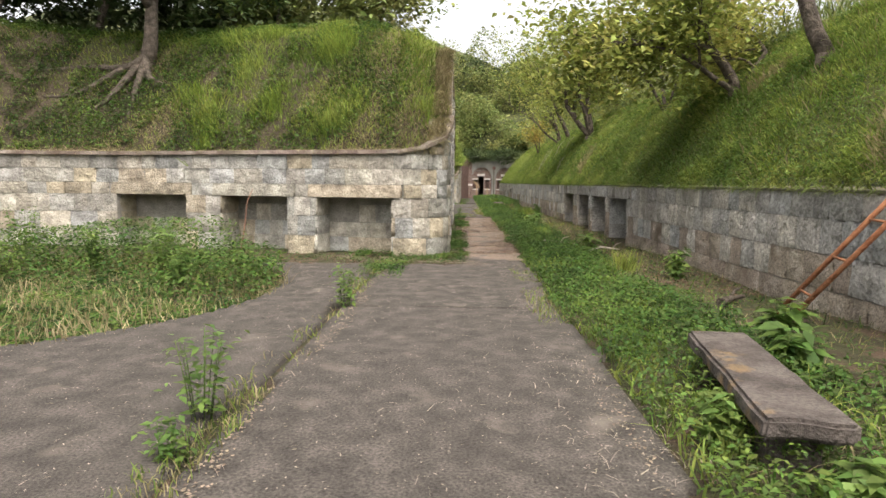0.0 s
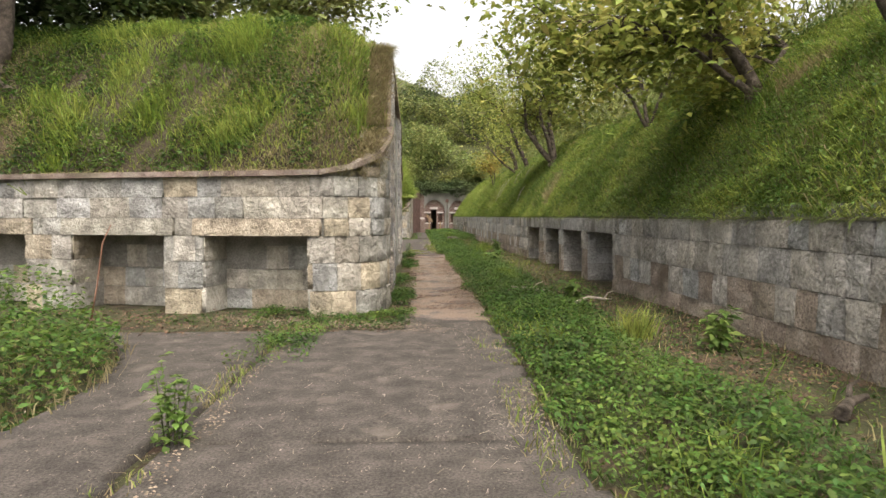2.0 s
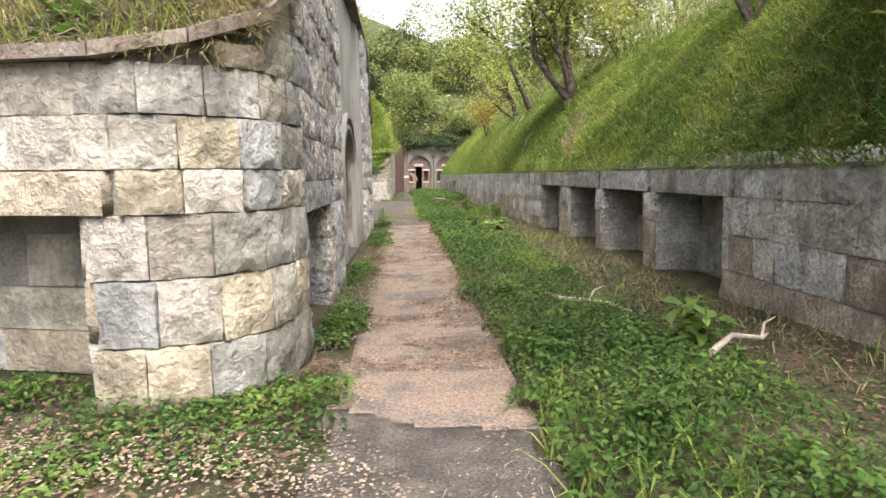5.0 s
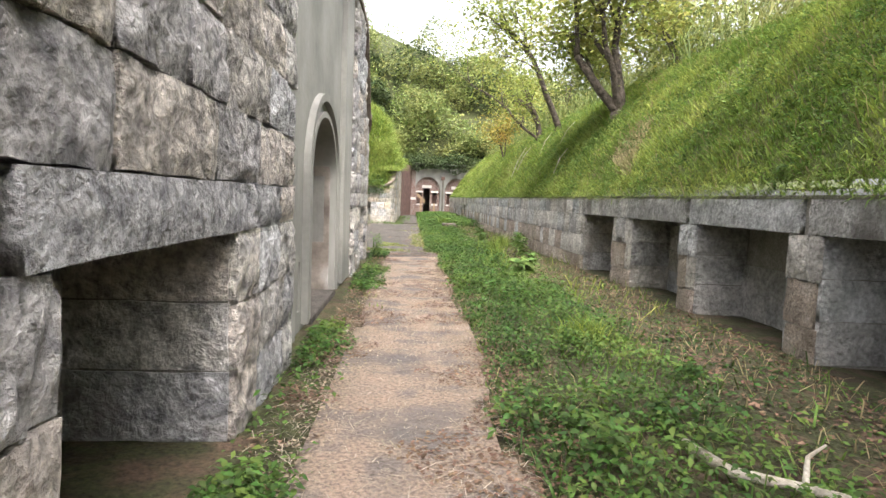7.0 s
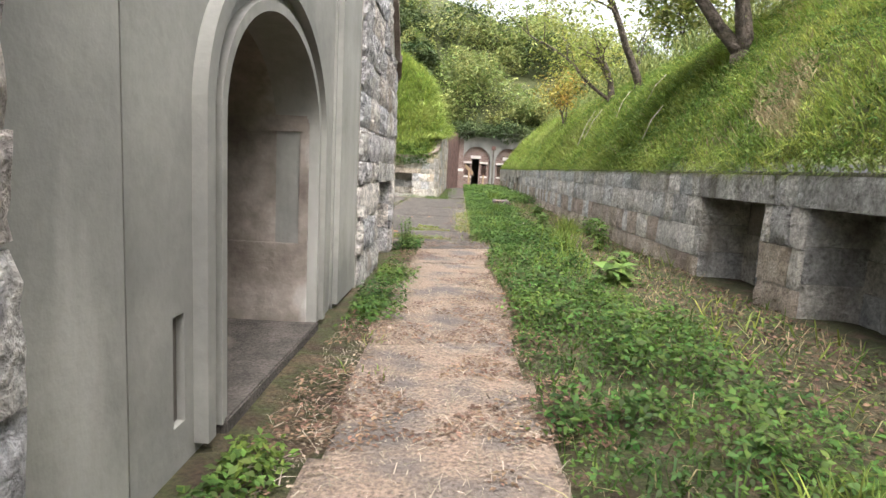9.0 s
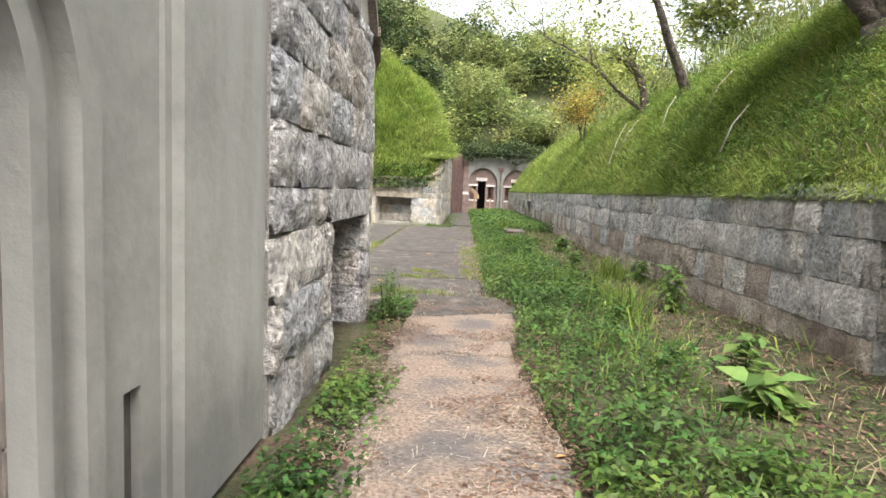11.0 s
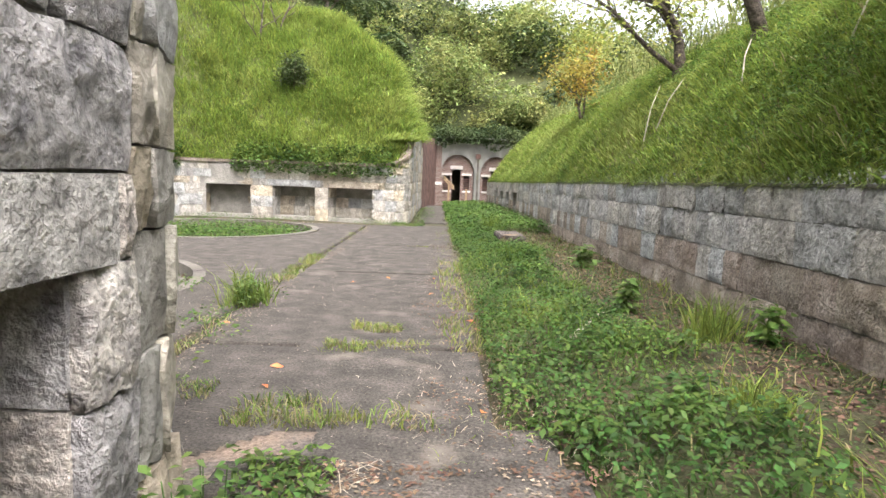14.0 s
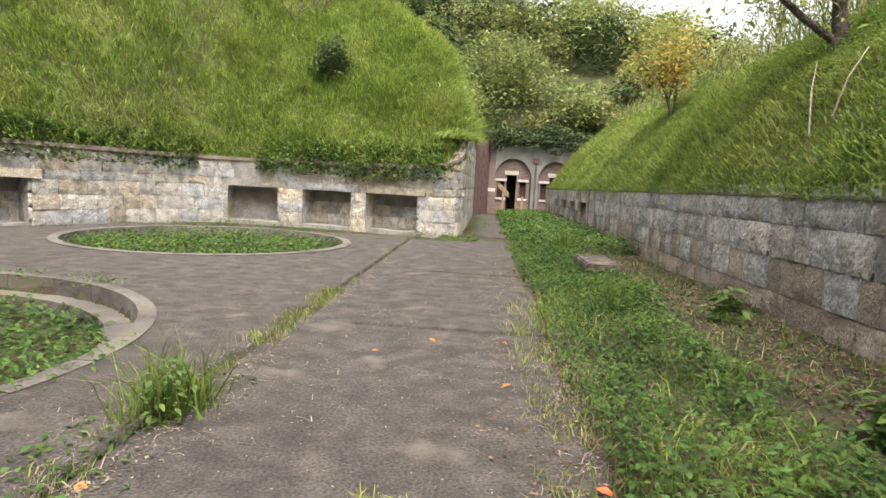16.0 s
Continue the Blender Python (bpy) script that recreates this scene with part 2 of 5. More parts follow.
def grid_mesh(name, X, Y, Z, keep=None):
    """A smooth sheet over a grid of points; keep masks its cells."""
    h, w = X.shape
    idx = np.arange(h * w).reshape(h, w)
    a, b, c, d = idx[:-1, :-1], idx[:-1, 1:], idx[1:, 1:], idx[1:, :-1]
    k = np.ones(a.shape, bool) if keep is None else keep
    q = np.stack([a[k], b[k], c[k], d[k]], -1)
    t = np.concatenate([q[:, [0, 1, 2]], q[:, [0, 2, 3]]])
    return tri_mesh(name, np.stack([X, Y, Z], -1), t, True)


def unit(v):
    return v / np.maximum(np.linalg.norm(v, axis=-1, keepdims=True), 1e-9)


def blades(P, h, w, lean=0.5, up=(0, 0, 1), bias=(0, 0, 0)):
    """Bent grass blades, three triangles each."""
    n = len(P)
    U = unit(np.asarray(up, float) * np.ones((n, 1)) + rng.normal(0, 0.28, (n, 3)))
    a = rng.uniform(0, 2 * np.pi, n)
    S = np.stack([np.cos(a), np.sin(a), np.zeros(n)], -1)
    b = rng.uniform(0, 2 * np.pi, n)
    L = np.stack([np.cos(b), np.sin(b), np.zeros(n)], -1) * rng.uniform(0.1, 1, (n, 1)) * lean + np.asarray(bias)
    clump = 1 + 0.55 * snoise(P[:, 0], P[:, 1] + P[:, 2], 0.55, 41)
    H = (h * clump * rng.uniform(0.45, 1.3, n))[:, None]
    W = (w * rng.uniform(0.6, 1.3, n))[:, None]
    M = P + U * H * 0.6 + L * H * 0.35
    T = P + U * H * 0.92 + L * H * 1.0 - np.array([0, 0, 1]) * H * 0.15 * lean
    V = np.stack([P - S * W, P + S * W, M + S * W * 0.75, M - S * W * 0.75, T], 1).reshape(-1, 3)
    F = (np.arange(n) * 5)[:, None, None] + np.array([[0, 1, 2], [0, 2, 3], [3, 2, 4]])
    return V, F.reshape(-1, 3)


def leaves(P, size, tilt=0.6, ratio=0.45):
    """Folded pointed leaves, four triangles each, facing up with some tilt."""
    n = len(P)
    a = rng.uniform(0, 2 * np.pi, n)
    D = unit(np.stack([np.cos(a), np.sin(a), rng.uniform(-tilt, tilt * 0.6, n)], -1))
    S = unit(np.cross(D, np.array([0, 0, 1.0])) + np.stack([np.zeros(n), np.zeros(n), rng.uniform(-tilt, tilt, n)], -1))
    N = np.cross(S, D)
    L = (size * rng.uniform(0.6, 1.3, n))[:, None]
    W = L * ratio
    V = np.stack([P, P + D * L * 0.45 + S * W * 0.5 + N * L * 0.06, P + D * L * 0.5, P + D * L * 0.45 - S * W * 0.5 + N * L * 0.06, P + D * L - N * L * 0.1], 1).reshape(-1, 3)
    F = (np.arange(n) * 5)[:, None, None] + np.array([[0, 2, 1], [0, 3, 2], [1, 2, 4], [2, 3, 4]])
    return V, F.reshape(-1, 3)


def join(pieces):
    vs, fs, o = [], [], 0
    for v, f in pieces:
        vs.append(v)
        fs.append(f + o)
        o += len(v)
    return np.concatenate(vs), np.concatenate(fs)


def hex_bm(bm, pts):
    """A box from eight corners: four below, four above, both anticlockwise."""
    v = [bm.verts.new(p) for p in pts]
    for f in ((3, 2, 1, 0), (4, 5, 6, 7), (0, 1, 5, 4), (1, 2, 6, 5), (2, 3, 7, 6), (3, 0, 4, 7)):
        bm.faces.new([v[i] for i in f])
    return v


def box_bm(x0, x1, y0, y1, z0, z1, bevel=0.0, bm=None):
    own = bm is None
    bm = bm or bmesh.new()
    v = hex_bm(bm, [(x0, y0, z0), (x1, y0, z0), (x1, y1, z0), (x0, y1, z0), (x0, y0, z1), (x1, y0, z1), (x1, y1, z1), (x0, y1, z1)])
    if bevel:
        es = {e for k in v for e in k.link_edges}
        bmesh.ops.bevel(bm, geom=list(es), offset=bevel, segments=2, affect="EDGES")
    return bm


def snoise(x, y, s, seed=0.0):
    """Cheap smooth value noise in -1..1 for arrays."""
    r = np.random.default_rng(int(seed * 100) + 5)
    out = 0
    for k in range(7):
        f = s * (0.6 + 0.33 * k)
        a, p = r.uniform(0, 2 * np.pi, 2)
        out = out + np.sin((x * np.cos(a) + y * np.sin(a)) * f * 6.28 + p) / (1 + 0.35 * k)
    return out / 3.2


def smin(a, b, k):
    h = np.clip(0.5 + 0.5 * (b - a) / k, 0, 1)
    return b * (1 - h) + a * h - k * h * (1 - h)


# ---- plan curves ----
class Curve:
    """A smooth line on the plan, by arc length; what lies to its left is inside the wall."""

    def __init__(self, pts):
        p = np.array(pts, float)
        q = np.vstack([2 * p[0] - p[1], p, 2 * p[-1] - p[-2]])
        out = []
        for i in range(1, len(q) - 2):
            a, b, c, d = q[i - 1 : i + 3]
            for t in np.linspace(0, 1, 12, endpoint=False):
                out.append(0.5 * (2 * b + (c - a) * t + (2 * a - 5 * b + 4 * c - d) * t * t + (3 * b - a - 3 * c + d) * t**3))
        out.append(p[-1])
        self.p = np.array(out)
        self.s = np.r_[0, np.cumsum(np.linalg.norm(np.diff(self.p, axis=0), axis=1))]
        self.length = self.s[-1]

    def at(self, s):
        return np.array([np.interp(s, self.s, self.p[:, 0]), np.interp(s, self.s, self.p[:, 1])])

    def way(self, s):
        d = self.at(min(s + 0.12, self.length)) - self.at(max(s - 0.12, 0))
        return d / np.linalg.norm(d)

    def off(self, s, depth):
        d = self.way(s)
        return self.at(s) + np.array([-d[1], d[0]]) * depth

    def near(self, x, y):
        return float(self.s[np.argmin((self.p[:, 0] - x) ** 2 + (self.p[:, 1] - y) ** 2)])


C_FRONT = Curve([(-17, 4.6), (-14, 6.9), (-11, 8.6), (-8.4, 9.2), (-6.4, 8.95), (-4.9, 8.55), (-3.06, 8.12), (-1.5, 7.78), (-0.98, 7.82), (-0.6, 8.12), (-0.47, 8.6), (-0.475, 8.76)])
C_SIDE = Curve([(-0.475, 8.76), (-0.50, 12.0), (-0.535, 16.0), (-0.555, 19.75)])
C_BACK = Curve([(-0.555, 19.75), (-0.62, 20.12), (-0.9, 20.42), (-1.5, 20.6), (-3.0, 20.45), (-5.0, 20.0), (-8.0, 19.9), (-11, 21.0), (-14, 23.2), (-17, 26.2)])
C_EAST = Curve([(3.0, 49.5), (3.2, 44), (3.32, 38), (3.36, 31), (3.38, 25), (3.48, 19.5), (3.6, 15), (3.62, 10), (3.7, 5), (3.9, 0), (4.3, -6), (4.8, -13)])
C_NORTH = Curve([(-19, 24), (-14.6, 27.2), (-11.6, 29.6), (-9.6, 31.6), (-8.7, 33.1), (-7.9, 35.2), (-6.65, 36.35), (-4.63, 36.3), (-2.9, 36.0), (-1.5, 35.65), (-0.95, 35.75), (-0.6, 36.1), (-0.5, 36.6), (-0.46, 37.0)])
C_NSIDE = Curve([(-0.46, 37.0), (-0.42, 41), (-0.38, 46.6)])


def rock_blocks(k, rough, depth=0.14, nx=6, nz=4):
    """Split-faced stone of unit width and height, its face at y=0: lumps over a nearly flat face, chipped arrises."""
    out = []
    r = np.random.default_rng(50 + k)
    for i in range(k):
        V, F = [], []
        for j in range(nz):
            for q in range(nx):
                x, z = q / (nx - 1) - 0.5, j / (nz - 1) - 0.5
                edge = q in (0, nx - 1) or j in (0, nz - 1)
                y = -r.uniform(0, 0.55) * rough + 0.002 if edge else -r.uniform(0.1, 1) * rough
                if edge and r.random() < 0.2:
                    y += 0.5 * rough
                if not edge:
                    x += r.uniform(-0.3, 0.3) / (nx - 1)
                    z += r.uniform(-0.3, 0.3) / (nz - 1)
                else:
                    x += r.uniform(-0.007, 0.004)
                    z += r.uniform(-0.016, 0.01)
                V.append((x * 0.984, y, z * 0.972))
        for j in range(nz - 1):
            for q in range(nx - 1):
                a = j * nx + q
                F += [(a, a + 1, a + nx + 1), (a, a + nx + 1, a + nx)] if (i + j + q) % 2 else [(a, a + 1, a + nx), (a + 1, a + nx + 1, a + nx)]
        ring = list(range(nx)) + [nx * j + nx - 1 for j in range(1, nz)] + [nx * (nz - 1) + q for q in range(nx - 2, -1, -1)] + [nx * j for j in range(nz - 2, 0, -1)]
        o, m = len(V), len(ring)
        for a in ring:
            V.append(V[a])
        for a in ring:
            V.append((V[a][0], depth, V[a][2]))
        for i2 in range(m):
            b = (i2 + 1) % m
            F += [(o + i2, o + m + i2, o + m + b), (o + i2, o + m + b, o + b)]
        out.append(tri_mesh("stone_block", V, F, True))
    return out


ROUGH, MILD, SMOOTH = rock_blocks(16, 0.036, nx=8, nz=6), rock_blocks(16, 0.028), rock_blocks(12, 0.014)


def stand(curve, s, z, depth=0.0):
    d = curve.way(s)
    x, y = curve.off(s, depth)
    return Matrix(((d[0], -d[1], 0, x), (d[1], d[0], 0, y), (0, 0, 1, z), (0, 0, 0, 1)))


def set_mats(meshes, m):
    out = []
    for me in meshes:
        c = me.copy()
        c.materials.clear()
        c.materials.append(m)
        out.append(c)
    return out


def stone_wall(name, curve, courses, top, niches, stones, stone_mat, label, blank=(), deep=0.62, length=0.62, start=0.0, end=None, rough_from=None, low_mat=None):
    """A backing wall with recesses through its front, faced with separate stones, lintels over the recesses."""
    end = curve.length if end is None else end
    floor_z = courses[0]
    brk = set(np.arange(start, end, 0.45)) | {start, end}
    for a, b, z0, z1 in niches:
        brk = {s for s in brk if not (a - 0.06 < s < b + 0.06)} | {a, b}
    for a, b in blank:
        brk = {s for s in brk if not (a - 0.06 < s < b + 0.06)} | {a, b}
    brk = sorted(brk)
    bm = bmesh.new()

    def slab(s0, s1, d0, d1, za, zb0, zb1):
        p = [curve.off(s0, d0), curve.off(s1, d0), curve.off(s1, d1), curve.off(s0, d1)]
        hex_bm(bm, [(*q, za) for q in p] + [(*p[0], zb0), (*p[1], zb1), (*p[2], zb1), (*p[3], zb0)])

    for s0, s1 in zip(brk[:-1], brk[1:]):
        mid = (s0 + s1) / 2
        if any(a < mid < b for a, b in blank):
            continue
        hole = [n for n in niches if n[0] - 0.01 < mid < n[1] + 0.01]
        if hole:
            slab(s0, s1, 0.028, deep, hole[0][3], top(s0), top(s1))
            if hole[0][2] > 0.02:
                slab(s0, s1, 0.02, deep, floor_z, hole[0][2], hole[0][2])
            slab(s0, s1, deep, deep + 0.3, floor_z, top(s0), top(s1))
        else:
            slab(s0, s1, 0.028, deep + 0.3, floor_z, top(s0), top(s1))
    bmesh.ops.remove_doubles(bm, verts=bm.verts, dist=0.002)
    me = bpy.data.meshes.new(name)
    bm.to_mesh(me)
    bm.free()
    root = link(name, me, MORTAR)
    tagged(root, label, "wall", kind="structure")
    r = np.random.default_rng(len(name) * 7 + int(curve.length * 10))
    faced = set_mats(stones, stone_mat)
    rugged = set_mats(ROUGH, stone_mat)
    low = set_mats(stones, low_mat) if low_mat else None
    rects = []
    for a, b, z0, z1 in niches:
        rects.append((a, b, z0, z1))
        lt = min([c for c in courses if c > z1 + 0.1], default=z1 + 0.25)
        rects.append((a - 0.17, b + 0.17, z1, lt))
        ob = link("lintel", SMOOTH[r.integers(len(SMOOTH))].copy(), None, root, "long flat stone lintel over a recess", stand(curve, (a + b) / 2, (z1 + lt) / 2, -0.02) @ Matrix.Diagonal((b - a + 0.34, 1, lt - z1, 1)))
        ob.data.materials.append(stone_mat)
        # stones at the back of the recess
        zc = z0
        for hgt in (0.3, 0.3, 0.36):
            sc = a
            while sc < b - 0.05:
                w = min(r.uniform(0.3, 0.5), b - sc)
                if b - sc - w < 0.15:
                    w = b - sc
                if zc + hgt <= z1 + 0.03 and not (hgt > 0.35 and r.random() < 0.7):
                    link("stone_block", faced[r.integers(len(faced))], None, root, "", stand(curve, sc + w / 2, zc + hgt / 2, deep - 0.03) @ Matrix.Diagonal((w, 1, hgt, 1)))
                sc += w
            zc += hgt
        # stones lining the two jambs
        for s, turn in ((b, 1), (a, -1)):
            zc = z0
            for hgt in ((z1 - z0) * 0.34, (z1 - z0) * 0.33, (z1 - z0) * 0.33):
                d = curve.way((a + b) / 2)
                x, y = curve.off(s, deep / 2)
                ax = (-d[1] * -turn, d[0] * -turn)
                m = Matrix(((ax[0], d[0] * turn, 0, x - d[0] * turn * 0.012), (ax[1], d[1] * turn, 0, y - d[1] * turn * 0.012), (0, 0, 1, zc + hgt / 2), (0, 0, 0, 1)))
                link("stone_block", faced[r.integers(len(faced))], None, root, "", m @ Matrix.Diagonal((deep - 0.03, 0.5, hgt, 1)))
                zc += hgt
    for a, b in blank:
        rects.append((a, b, -9, 99))
    for z0, z1 in zip(courses[:-1], courses[1:]):
        s = start - r.uniform(0, 0.3)
        while s < end:
            w = length * r.uniform(0.65, 1.45)
            if float(curve.way(min(max(s, 0), curve.length)) @ curve.way(min(s + w, curve.length))) < 0.9:
                w = min(w, 0.34)
            spans = [(max(s, start), min(s + w, end))]
            s += w
            for a, b, ra, rb in rects:
                if min(z1, rb) - max(z0, ra) > 0.06:
                    spans = [q for u, v in spans for q in ((u, min(v, a)), (max(u, b), v)) if q[1] - q[0] > 0.02]
            for u, v in spans:
                if v - u < 0.1:
                    continue
                mid = (u + v) / 2
                tz = min(top(u), top(v), top(mid))
                if tz - z0 < 0.12:
                    continue
                zz = min(z1, tz)
                pool = low if low and (z1 < 0.5 or (z1 < 0.7 and r.random() < 0.6)) else rugged if rough_from is not None and mid > rough_from else faced
                link("stone_block", pool[r.integers(len(pool))], None, root, "", stand(curve, mid, (z0 + zz) / 2, 0.0) @ Matrix.Diagonal((v - u, 1, zz - z0, 1)) @ pose(0, r.uniform(-0.012, 0.006), 0, r.uniform(-1.2, 1.2), r.uniform(-0.5, 0.5), r.uniform(-0.9, 0.9)))
    return root


def coping(root, curve, top, s0, s1, step, m, out=0.07, back=0.4, h=0.09, name="coping_stone"):
    s = s0
    r = np.random.default_rng(3)
    while s < s1 - 0.05:
        e = min(s + step * r.uniform(0.8, 1.2), s1)
        bm = bmesh.new()
        n = max(1, int((e - s) / 0.25))
        for i in range(n):
            a, b = s + (e - s) * i / n + (0.004 if i == 0 else 0), s + (e - s) * (i + 1) / n - (0.004 if i == n - 1 else 0)
            p = [curve.off(a, -out), curve.off(b, -out), curve.off(b, back), curve.off(a, back)]
            za, zb = top(a), top(b)
            hex_bm(bm, [(*p[0], za), (*p[1], zb), (*p[2], zb), (*p[3], za), (*p[0], za + h), (*p[1], zb + h), (*p[2], zb + h), (*p[3], za + h)])
        bmesh.ops.remove_doubles(bm, verts=bm.verts, dist=0.001)
        part(name, bm, m, root)
        s = e


# ---- masonry ----
def top_front(s):
    x, y = C_FRONT.at(s)
    return 1.92 + (0.0 if x < -1.5 else 0.75 * min(1.0, (s - s_c0) / (C_FRONT.length - s_c0)) ** 2)


s_c0 = C_FRONT.near(-1.5, 7.78)


def top_side(s):
    y = 8.76 + s
    return min(4.15, 2.67 + (y - 8.76) * 1.15, 2.75 + (19.75 - y) * 1.15)


def top_back(s):
    return 1.95 + 0.8 * max(0.0, 1 - s / 1.6) ** 1.5


def top_flat(z):
    return lambda s: z


def niche_on(curve, a, b, z0, z1):
    return (curve.near(*a), curve.near(*b), z0, z1)


FRONT_NICHES = [niche_on(C_FRONT, (-7.75, 9.2), (-6.0, 8.85), -0.03, 1.09), niche_on(C_FRONT, (-5.2, 8.62), (-3.64, 8.25), -0.03, 1.09), niche_on(C_FRONT, (-3.06, 8.12), (-1.5, 7.78), -0.03, 1.09)]
FRONT_COURSES = [-0.05, 0.33, 0.72, 1.09, 1.34, 1.64, 1.92, 2.25, 2.6]
w_front = stone_wall("wall_traverse_front", C_FRONT, FRONT_COURSES, top_front, FRONT_NICHES, MILD, GRANITE_PALE, "pale granite block wall with shallow recesses under a turf mound", rough_from=s_c0 + 0.1, length=0.46)
coping(w_front, C_FRONT, top_front, 0, C_FRONT.length, 0.42, CORNICE, out=0.1, back=0.2, h=0.075)

SIDE_COURSES = [-0.05, 0.3, 0.66, 1.02, 1.26, 1.6, 1.95, 2.28, 2.62, 2.96, 3.3, 3.64, 3.98, 4.15]
DOOR0, DOOR1 = 11.95 - 8.76, 16.74 - 8.76
w_side = stone_wall("wall_traverse_side", C_SIDE, SIDE_COURSES, top_side, [(9.02 - 8.76, 10.5 - 8.76, -0.03, 1.02), (18.1 - 8.76, 19.48 - 8.76, -0.03, 1.02)], ROUGH, GRANITE, "rock-faced grey granite block wall beside the path", blank=[(DOOR0, DOOR1)], deep=0.85, length=0.7)
coping(w_side, C_SIDE, top_side, 0.0, C_SIDE.length, 0.8, CORNICE, out=0.05, back=0.16)
w_back = stone_wall("wall_traverse_back", C_BACK, FRONT_COURSES, top_back, [], MILD, GRANITE_PALE, "granite block wall at the back of the mound", length=1.0)
coping(w_back, C_BACK, top_back, 0, C_BACK.length, 1.2, CORNICE)

EAST_COURSES = [-0.1, 0.28, 0.66, 1.04, 1.33]


def en(y0, y1, z1=1.04):
    return (C_EAST.near(3.6, y1), C_EAST.near(3.6, y0), 0.0, z1)


EAST_NICHES = [en(10.55, 12.05), en(12.6, 14.1), en(14.65, 16.25), en(16.85, 18.4)] + [en(39.9, 41.2, 0.95), en(41.9, 43.1, 0.95), en(43.8, 45.0, 0.95), en(45.7, 46.8, 0.95)]
s_near = C_EAST.near(3.63, 9.0)
w_east = stone_wall("wall_parapet", C_EAST, EAST_COURSES, top_flat(1.33), EAST_NICHES, MILD + ROUGH[:6], GRANITE_DARK, "long weathered grey stone parapet wall under a grass bank", length=0.4, low_mat=GRANITE_BROWN)
coping(w_east, C_EAST, top_flat(1.33), 0, C_EAST.length, 1.3, MOSSY, out=0.02, h=0.03, back=0.14)

NORTH_NICHES = [niche_on(C_NORTH, (-6.65, 36.35), (-5.36, 36.4), 0.06, 0.96), niche_on(C_NORTH, (-4.63, 36.3), (-3.36, 36.1), 0.06, 0.96), niche_on(C_NORTH, (-2.9, 36.0), (-1.5, 35.65), 0.06, 0.96), niche_on(C_NORTH, (-9.9, 31.3), (-9.0, 32.5), 0.06, 0.96), niche_on(C_NORTH, (-11.3, 29.9), (-10.4, 30.8), 0.06, 0.96)]
s_n0 = C_NORTH.near(-1.5, 35.65)


def top_north(s):
    return 1.62 + (0.0 if s < s_n0 else 0.9 * ((s - s_n0) / (C_NORTH.length - s_n0)) ** 2)


w_north = stone_wall("wall_north", C_NORTH, [-0.05, 0.32, 0.64, 0.96, 1.16, 1.4, 1.62, 1.95, 2.3, 2.6], top_north, NORTH_NICHES, MILD, GRANITE_OCHRE, "pale granite block wall with ochre stains below a grassy mound", rough_from=s_n0 + 0.2)
coping(w_north, C_NORTH, top_north, 0, C_NORTH.length, 1.0, CORNICE)
w_nside = stone_wall("wall_north_side", C_NSIDE, [-0.05, 0.4, 0.8, 1.2, 1.6, 2.0, 2.4, 2.8], lambda s: 2.55 + min(0.6, s * 0.5), [], MILD, GRANITE_PALE, "pale granite wall end facing the passage", length=0.8)


# ---- ground and paving ----
def ground_z(x, y):
    """Soil level: a little under the paving, humped along the verge, sunk inside the gun pits."""
    z = -0.045 + 0.02 * snoise(x, y, 0.35, 1)
    verge = np.clip((x - 1.0) / 0.6, 0, 1) * np.clip((4.6 - x) / 0.6, 0, 1)
    z = z + verge * (0.06 + 0.05 * snoise(x, y, 0.22, 2))
    for cx, cy, r, dep in PITS:
        d = np.hypot(x - cx, y - cy)
        z = z - dep * np.clip((r + 0.05 - d) / 0.1, 0, 1)
    return z


PITS = [(-5.95, 4.0, 3.35, 0.06), (-5.2, 24.55, 2.65, 0.3), (-5.1, 32.1, 2.5, 0.22)]
xs, ys = np.linspace(-22, 14, 241), np.linspace(-16, 56, 481)
X, Y = np.meshgrid(xs, ys)
big = np.array([-900, -300, -120, -60, -35])
xs2, ys2 = np.r_[big, xs, 30, 60, 120, 300, 900], np.r_[big, ys, 75, 100, 160, 300, 900]
X, Y = np.meshgrid(xs2, ys2)
inner = (X > -22.1) & (X < 14.1) & (Y > -16.1) & (Y < 56.1)
ground = link("ground", grid_mesh("ground", X, Y, np.where(inner, ground_z(X, Y), -0.05)), SOIL)
tagged(ground, "brown soil and leaf litter under weeds", "ground", kind="structure")


